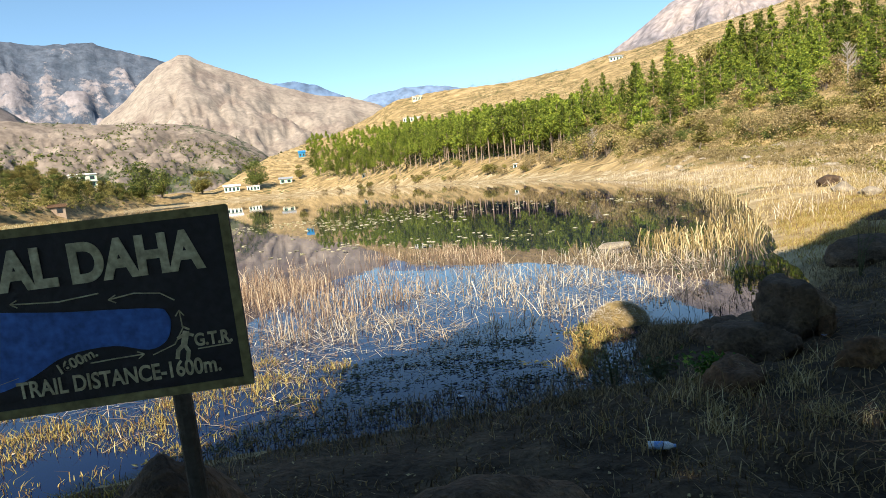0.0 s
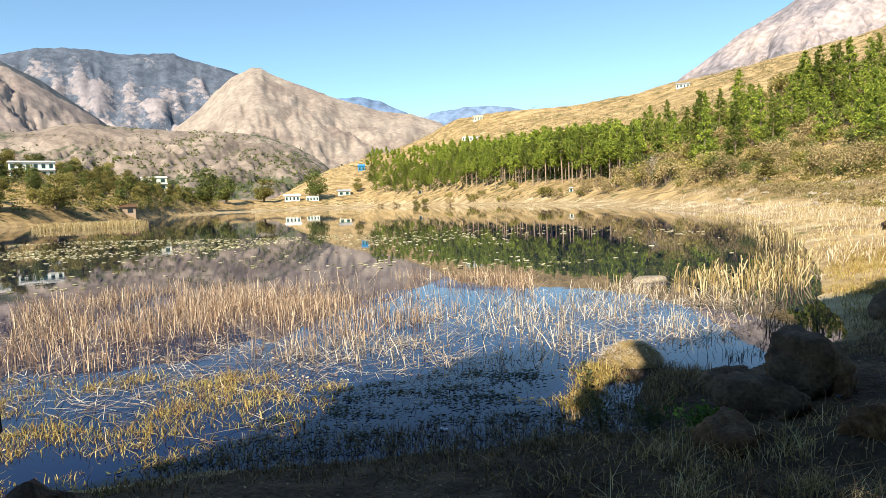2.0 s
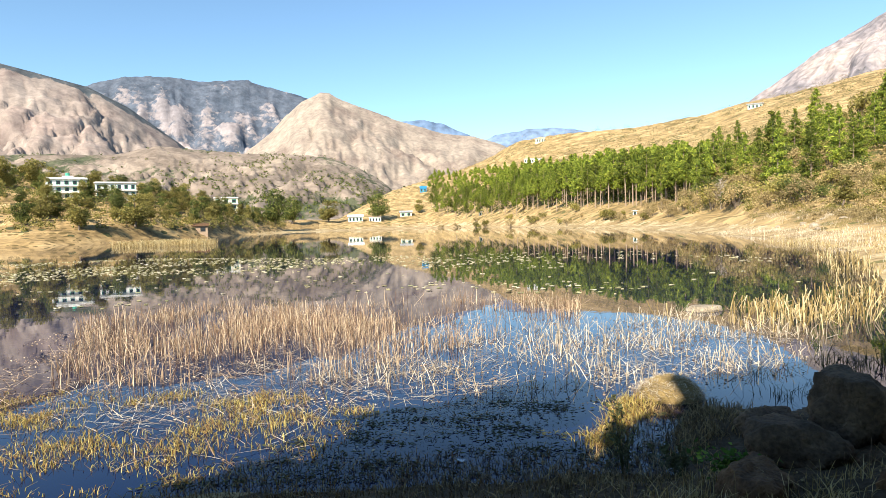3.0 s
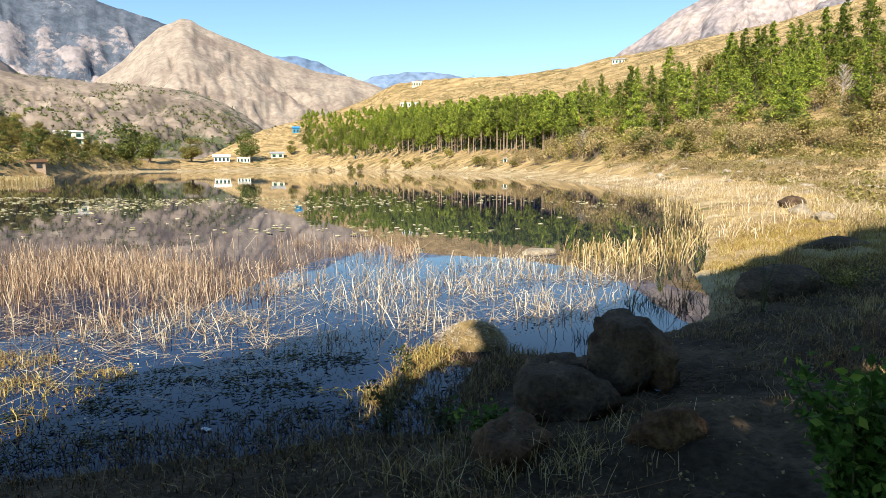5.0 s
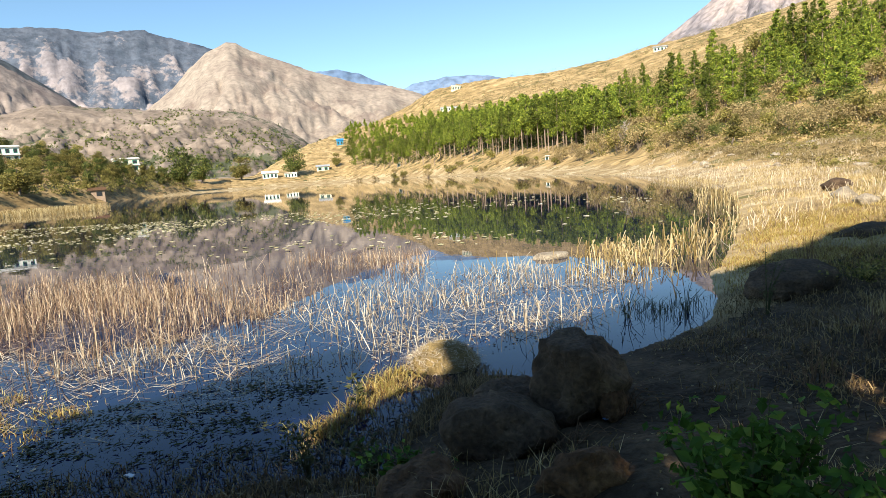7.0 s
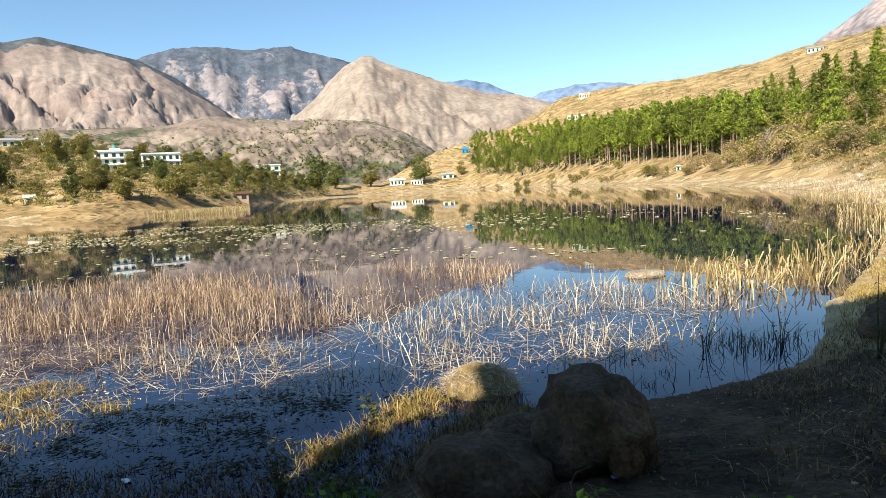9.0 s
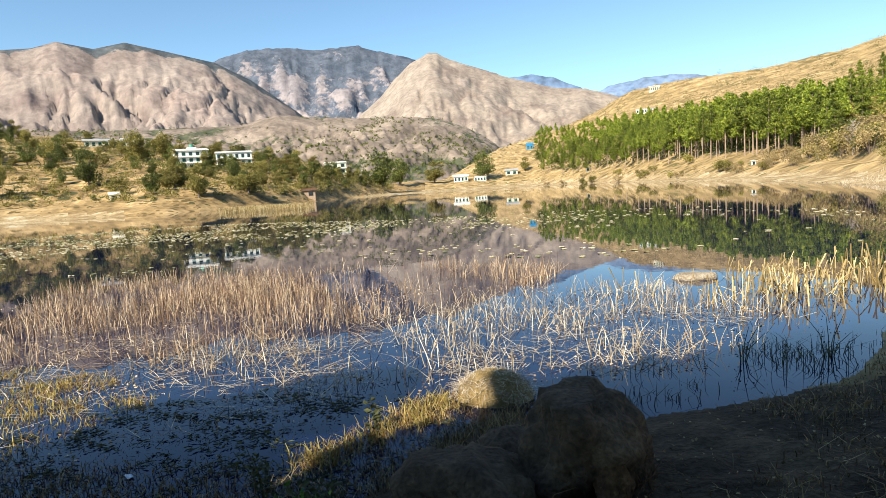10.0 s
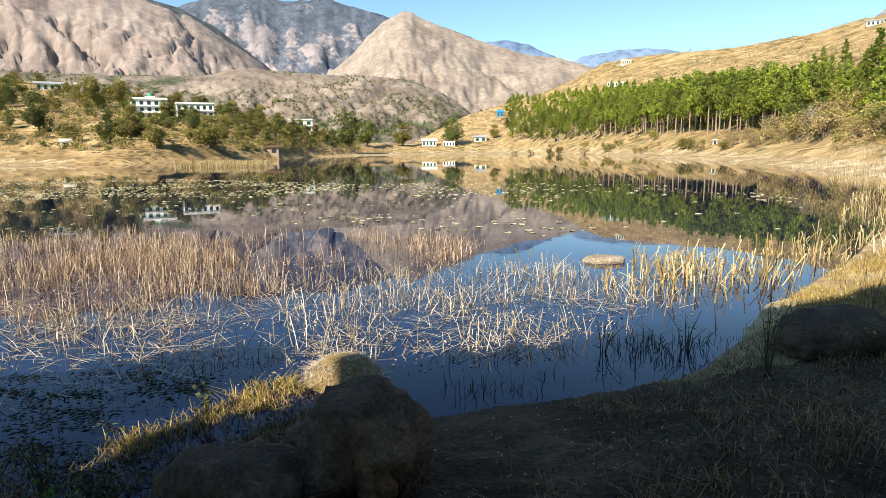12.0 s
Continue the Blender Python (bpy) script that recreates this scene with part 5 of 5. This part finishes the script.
rock("grass_mound", (2.08, 7.22, -0.04), (0.35, 0.29, 0.26), M_MOUND, "straw-covered mound rising from the shallows", 11, 0.18, 0, "mound")


def mound_straw():
    g = np.random.default_rng(41)
    d = g.normal(size=(1500, 3))
    d[:, 2] = np.abs(d[:, 2])
    d /= np.linalg.norm(d, axis=1)[:, None]
    base = np.array([2.08, 7.22, -0.04]) + d * [0.365, 0.305, 0.272]
    v, f = blades(base, g.uniform(-0.03, 0.03, 1500), g.uniform(0.04, 0.15, 1500), np.full(1500, 0.004), g, 0.5)
    return stuff("mound_straw", v, f, M_STRAW, "pale straw lying over the mound", "grass")


mound_straw()


# ---- the sign ----
def sign():
    # local axes: x to the right along the board, y towards the lake, z up
    ob = empty("trail_sign", (-0.745, 1.09, 0.0), "dark painted trail sign with cream lettering on two iron posts", "sign", "", 6.0)
    ob.matrix_basis = pose(-0.704, 1.09, -0.006, 0, -1.5, 6.0)
    w, z0, z1, th = 0.75, 1.545, 1.885, 0.012
    board = part("board", box(-w / 2, 0, z0, w / 2, th, z1, 0.002), M_SIGN, ob)
    bw = 0.016
    for nm in ((-w / 2, z0, w / 2, z0 + bw), (-w / 2, z1 - bw, w / 2, z1), (-w / 2, z0 + bw, -w / 2 + bw, z1 - bw), (w / 2 - bw, z0 + bw, w / 2, z1 - bw)):
        part("border", box(nm[0], -0.003, nm[1], nm[2], -0.0002, nm[3]), M_BORDER, ob, "olive painted border")
    for px in (0.232, -0.232):
        v, f = tube([(px, 0.032, 0.05), (px, 0.032, z1 - 0.02)], [0.017, 0.017], 10)
        part("post", mesh_of("post", v, f, M_POST), None, ob, "black iron post")

    def words(text, x, z, size, tilt=0.0, bold=0.0, squeeze=1.0):
        cu = bpy.data.curves.new("lettering", "FONT")
        cu.body, cu.size, cu.extrude, cu.offset = text, size, 0.0008, bold
        cu.align_x = "RIGHT"
        tmp = bpy.data.objects.new("lettering", cu)
        me = bpy.data.meshes.new_from_object(tmp)
        bpy.data.objects.remove(tmp)
        me.transform(pose(x, -0.003, z, 90, 0, 0) @ Matrix.Rotation(radians(tilt), 4, "Z") @ Matrix.Diagonal((squeeze, 1, 1, 1)))
        me.materials.clear()
        me.materials.append(M_LETTER)
        part("lettering", me, None, board, "cream hand-painted lettering")

    words("AL DAHA", 0.318, 1.778, 0.096, 0, 0.0042, 0.85)
    words("TRAIL DISTANCE-1600m.", 0.322, 1.580, 0.042, 0, 0.0009, 0.78)
    words("G.T.R.", 0.350, 1.632, 0.033, 0, 0.001, 0.8)
    words("1600m.", 0.112, 1.640, 0.026, 20, 0.0006)
    # painted lake
    bm = bmesh.new()
    shape = [(0.225, 1.711), (0.139, 1.720), (0.057, 1.727), (-0.098, 1.746), (-0.22, 1.745), (-0.29, 1.71), (-0.3, 1.66), (-0.25, 1.61), (-0.16, 1.592), (-0.098, 1.594),
             (-0.056, 1.598), (-0.005, 1.617), (0.057, 1.647), (0.139, 1.653), (0.2, 1.637), (0.233, 1.65), (0.245, 1.68), (0.241, 1.70)]
    outline = []
    for k, p1 in enumerate(shape):
        p0, p2, p3 = shape[k - 1], shape[(k + 1) % len(shape)], shape[(k + 2) % len(shape)]
        for u in (0, 0.25, 0.5, 0.75):
            q = [0.5 * (2 * b + (c - a) * u + (2 * a - 5 * b + 4 * c - d) * u * u + (3 * b - a - 3 * c + d) * u ** 3) for a, b, c, d in zip(p0, p1, p2, p3)]
            outline.append(bm.verts.new((q[0], -0.0022, q[1])))
    bm.faces.new(outline)
    ext = bmesh.ops.extrude_face_region(bm, geom=bm.faces[:])
    for p in ext["geom"]:
        if isinstance(p, bmesh.types.BMVert):
            p.co.y = -0.0002
    part("painted_lake", bm, M_MAP, board, "blue painted lake outline")

    def stroke(pts, r=0.0013):
        v, f = tube([(x, -0.0012, z) for x, z in pts], [r] * len(pts), 5)
        part("arrow", mesh_of("arrow", v, f, M_LETTER), None, board, "thin painted arrow line")

    stroke([(0.145, 1.738), (0.19, 1.744), (0.235, 1.738), (0.258, 1.722)])
    stroke([(0.145, 1.738), (0.158, 1.745)])
    stroke([(0.145, 1.738), (0.157, 1.731)])
    stroke([(-0.02, 1.752), (0.06, 1.746), (0.13, 1.752)])
    stroke([(-0.02, 1.752), (-0.008, 1.758)])
    stroke([(-0.02, 1.752), (-0.009, 1.745)])
    stroke([(-0.25, 1.750), (-0.15, 1.748), (-0.05, 1.745)])
    stroke([(0.205, 1.626), (0.246, 1.640), (0.264, 1.668), (0.263, 1.702)])
    stroke([(0.263, 1.702), (0.255, 1.692)])
    stroke([(0.263, 1.702), (0.270, 1.691)])
    stroke([(0.095, 1.627), (0.14, 1.629), (0.19, 1.630)])
    stroke([(0.19, 1.630), (0.178, 1.636)])
    stroke([(0.19, 1.630), (0.179, 1.623)])
    stroke([(-0.16, 1.600), (-0.09, 1.604), (-0.03, 1.618)])
    stroke([(0.285, 1.626), (0.345, 1.628)])
    # plain painted running figure
    for pts, r in (([(0.285, 1.688), (0.287, 1.691)], 0.007), ([(0.285, 1.684), (0.278, 1.660)], 0.006), ([(0.278, 1.660), (0.284, 1.646), (0.280, 1.630)], 0.004), ([(0.278, 1.660), (0.266, 1.650), (0.262, 1.634)], 0.004), ([(0.284, 1.680), (0.268, 1.672)], 0.003), ([(0.284, 1.680), (0.297, 1.674)], 0.003)):
        v, f = tube([(x - 0.016, -0.001, z - 0.022) for x, z in pts], [r] * len(pts), 6)
        v = [(x, -0.0014 + (y + 0.001) * 0.12, z) for x, y, z in v]
        part("painted_figure", mesh_of("painted_figure", v, f, M_LETTER), None, board, "plain cream painted figure")
    return ob


sign()


# ---- litter, sticks and near plants ----
def bottle(at, turn):
    ob = empty("plastic_bottle", at, "clear plastic bottle with a blue label lying on the bank", "bottle", "", turn)
    for nm, a, b, r0, r1, m in (("body", 0, 0.155, 0.031, 0.031, M_PLASTIC), ("shoulder", 0.1555, 0.19, 0.030, 0.013, M_PLASTIC), ("cap", 0.1905, 0.21, 0.014, 0.014, M_LABEL), ("label", 0.045, 0.115, 0.0325, 0.0325, M_LABEL)):
        v, f = tube([(a, 0, 0.032), ((a + b) / 2, 0, 0.032), (b, 0, 0.032)], [r0, (r0 + r1) / 2, r1], 14)
        part(nm, mesh_of(nm, [(q[0] * 0.72, q[1] * 0.72, q[2] * 0.72) for q in v], f, m), None, ob)
    return ob


bottle((1.08, 3.32, ground_z(1.12, 3.32) + 0.01), -14)


def wrapper(at, size, material, label, seed):
    g = np.random.default_rng(seed)
    bm = bmesh.new()
    bmesh.ops.create_grid(bm, x_segments=8, y_segments=6, size=size)
    for p in bm.verts:
        p.co = Vector((p.co.x, p.co.y * 0.6, 0.02 + size * 0.35 * noise.noise(p.co * 25 + Vector((seed, 0, 0)))))
    ext = bmesh.ops.extrude_face_region(bm, geom=bm.faces[:])
    for p in ext["geom"]:
        if isinstance(p, bmesh.types.BMVert):
            p.co.z += 0.003
    ob = part("litter", bm, material, None)
    ob.matrix_basis = pose(*at, 0, 0, float(g.uniform(0, 360)))
    return tagged(ob, label, "litter")


wrapper((3.24, 5.11, ground_z(3.24, 5.11)), 0.028, M_LABEL, "crumpled blue and white plastic wrapper on the bank", 3)
wrapper((0.06, 5.15, -0.01), 0.035, M_PLASTIC, "pale plastic scrap floating in the shallows", 4)


def sticks(at, n, seed, label, reach=0.7):
    g = np.random.default_rng(seed)
    ob = empty("stick_pile", at, label, "sticks")
    for k in range(n):
        t, L = g.uniform(0, 6.28), g.uniform(0.3, 1.0) * reach
        c = g.normal(0, 0.3 * reach, 2)
        a = Vector((c[0], c[1], g.uniform(0.0, 0.10)))
        b = a + Vector((math.cos(t) * L, math.sin(t) * L, g.uniform(0.0, 0.22)))
        m = (a + b) / 2 + Vector((*g.normal(0, 0.05, 2), 0.03))
        v, f = tube([a, m, b], [0.0035, 0.003, 0.0014], 5)
        part("stick", mesh_of("stick", v, f, M_TWIG), None, ob)
    return ob


sticks((2.25, 3.0, ground_z(2.25, 3.0)), 16, 51, "tangle of dry grey sticks on the bank")


def leaf_litter():
    g = np.random.default_rng(55)
    q = in_polygon([(-4, -1), (-2, 3.6), (0.2, 4.3), (1.7, 4.9), (3.0, 6.2), (4.4, 7.4), (6.0, 10), (9, 13), (11, 9), (8, 4), (5, 1), (1, -1)], 7000, g)
    c = np.column_stack([q, ground_at(q[:, 0], q[:, 1]) + 0.012])
    v, f = leaves(c, 0.014, g, 0.85, 0.9)
    return stuff("leaf_litter", v, f, M_BRUSH, "fallen brown leaves over the shaded bank", "leaves")


leaf_litter()


def dry_twigs(x, y, n, tall, wide, label, seed):
    """Thin bare stems, arching."""
    g = np.random.default_rng(seed)
    ob = empty("dry_bramble", (x, y, ground_z(x, y)), label, "plant", "dry stems on the bank")
    for k in range(n):
        t, q, h = g.uniform(0, 6.28), wide * g.uniform(0.3, 1), tall * g.uniform(0.4, 1)
        a = Vector((*g.normal(0, 0.06, 2), -0.03))
        m = a + Vector((math.cos(t) * q * 0.45, math.sin(t) * q * 0.45, h))
        e = a + Vector((math.cos(t) * q, math.sin(t) * q, h * g.uniform(0.5, 1.1)))
        v, f = tube([a, (a + m) / 2 + Vector((0, 0, h * 0.15)), m, e], [0.0035, 0.003, 0.0025, 0.0012], 4)
        part("stem", mesh_of("stem", v, f, M_TWIG), None, ob)
    return ob


dry_twigs(3.4, 5.35, 26, 0.22, 0.3, "tangled brown dry stems beside the boulder", 71)
dry_twigs(2.95, 4.85, 20, 0.2, 0.35, "tangled brown dry stems on the bank", 72)
dry_twigs(4.6, 5.3, 18, 0.32, 0.3, "arching dry stems in grass", 73)
dry_twigs(5.6, 6.2, 18, 0.36, 0.35, "arching dry stems in grass", 74)
dry_twigs(1.9, 3.55, 16, 0.2, 0.3, "short dry stems beside a rock", 75)
dry_twigs(6.7, 9.4, 14, 0.7, 0.25, "tall bare stems behind the boulder", 76)


def weed(at, tall, n, material, label, seed, size=0.035, wide=0.3, leafy=34):
    g = np.random.default_rng(seed)
    ob = empty("weed", at, label, "plant", "plants on the bank")
    for k in range(n):
        t, q = g.uniform(0, 6.28), wide * g.uniform(0.1, 1)
        h = tall * g.uniform(0.6, 1)
        tip = Vector((math.cos(t) * q, math.sin(t) * q, h))
        mid = Vector((tip.x * 0.35, tip.y * 0.35, h * 0.55))
        v, f = tube([(tip.x * 0.08, tip.y * 0.08, -0.05), mid, tip], [0.006, 0.004, 0.002], 4)
        part("stem", mesh_of("stem", v, f, M_WEED), None, ob)
        w = g.uniform(0.25, 1, (leafy, 1))
        c = np.where(w < 0.55, np.array(mid) * w / 0.55, np.array(mid) + (np.array(tip) - np.array(mid)) * (w - 0.55) / 0.45) + g.normal(0, 0.035, (leafy, 3))
        v, f = leaves(c, size, g, 0.3, 0.9)
        part("foliage", mesh_of("foliage", v, f, material), None, ob)
    return ob


weed((3.32, 3.25, ground_z(3.32, 3.25)), 0.84, 18, M_SHRUB, "leafy green shrub on the bank", 61, 0.027, 0.3, 120)
weed((3.8, 3.1, ground_z(3.8, 3.1)), 0.62, 14, M_SHRUB, "leafy green shrub on the bank", 68, 0.027, 0.3, 110)
weed((2.05, 4.62, ground_z(2.05, 4.62)), 0.26, 7, M_SHRUB, "low green weed between the rocks", 63, 0.024, 0.3, 40)
weed((1.75, 5.0, ground_z(1.75, 5.0)), 0.24, 6, M_WEED, "low dark weed at the water's edge", 69, 0.024, 0.25, 34)
weed((1.43, 6.2, -0.03), 0.3, 3, M_WEED, "single dark weed among golden grass", 60, 0.03, 0.08, 12)
weed((1.35, 4.95, ground_z(1.35, 4.95)), 0.45, 5, M_WEED, "thin dark weed at the water's edge", 62, 0.018, 0.2, 26)
weed((5.55, 8.0, ground_z(5.55, 8.0)), 0.85, 7, M_WEED, "tall dark weed with sparse leaves", 64, 0.014, 0.3, 16)
weed((6.9, 8.6, ground_z(6.9, 8.6)), 0.24, 16, M_OLIVE, "low olive weed on the shaded bank", 65, 0.018, 0.6, 40)
weed((5.0, 8.9, -0.05), 0.5, 5, M_WEED, "dark weed standing in shaded water", 66, 0.012, 0.25, 10)
weed((4.2, 8.6, -0.05), 0.45, 5, M_WEED, "dark weed standing in shaded water", 67, 0.012, 0.25, 10)


# ---- unseen shade trees, added behind the walker ----
# the shade's edge, along and across a line on the water
EDGE_ALONG = [-9, -1, 0, 1, 2, 3.4, 3.9, 4.3, 5.2, 6.3, 7.5, 9, 11, 13.5, 26]
EDGE_ACROSS = [-0.2, -0.2, -0.25, -0.6, -1.1, -1.35, -0.5, 0.3, 0.15, -0.35, 0.1, -0.15, -0.2, -0.05, -0.05]


# out of view; crowns shaped only by the shade they must cast
def shade_trees():
    g = np.random.default_rng(90)
    trunks = [(-9.0, -3.0, 6.0), (-4.5, -4.5, 5.5), (0.0, -6.0, 5.5), (4.5, -5.0, 5.5), (9.5, -4.0, 6.5), (13.5, -2.0, 8.0)]
    crowns, limbs = [[] for _ in trunks], [[] for _ in trunks]
    throw = Vector((-to_sun.x, -to_sun.y)) / to_sun.z
    spots = [(a, c, 1.05, 120) for a in np.arange(-9, 26, 1.3) for c in np.arange(1.2, 16, 1.3)]
    spots += [(a, c, 0.42, 60) for a in np.arange(-8, 25, 0.5) for c in np.arange(-1.4, 2.4, 0.45)]
    for along, across, size, per in spots:
        along, across = along + g.normal(0, 0.12 * size + 0.04), across + g.normal(0, 0.12 * size + 0.04)
        # the ragged edge of the shade, and one gap in the foliage for the sunlit strip
        if across < np.interp(along, EDGE_ALONG, EDGE_ACROSS) + size * 0.75:
            continue
        t = max(0, min(1.12, ((along - 2.7) * 1.7 - (across - 0.8) * 0.95) / 3.79))
        if math.hypot(along - 2.7 - 1.7 * t, across - 0.8 + 0.95 * t) < 0.23 + size * 0.75:
            continue
        px, py = -1.6 + 0.8 * along + 0.6 * across, 4.7 + 0.6 * along - 0.8 * across
        z = max(5.0, (py - 1.0) / throw.y) + g.uniform(0, 1.2)
        c = Vector((px - throw.x * z, py - throw.y * z, z))
        k = min(range(len(trunks)), key=lambda i: (trunks[i][0] - c.x) ** 2 + (trunks[i][1] - c.y) ** 2)
        crowns[k].append(in_blob(g, per, c, (size, size, size * 0.7), 0.1))
        if g.random() < 0.12:
            limbs[k].append(c)
    for (x, y, h), crown, ends in zip(trunks, crowns, limbs):
        if not crown:
            continue
        at = Vector((x, y, ground_z(x, y)))
        ob = empty("shade_tree", at, "unseen dense tree added to shade the bank", "tree", "shade trees")
        pieces = [tube([(0, 0, -0.3), (0.1, 0.1, h * 0.3), (0, 0, h * 0.6)], [0.38, 0.3, 0.24], 9)]
        for e in ends:
            e = e - at
            pieces.append(tube([(0, 0, h * 0.55), Vector((e.x * 0.5, e.y * 0.5, h * 0.55 + (e.z - h * 0.55) * 0.7)), e], [0.14, 0.09, 0.02], 5))
        part("trunk", mesh_of("trunk", *join(pieces), M_BARK), None, ob)
        v, f = leaves(np.concatenate(crown) - np.array(at), 0.30, g, 0.3, 0.9)
        part("crown", mesh_of("crown", v, f, M_LEAF), None, ob)


shade_trees()
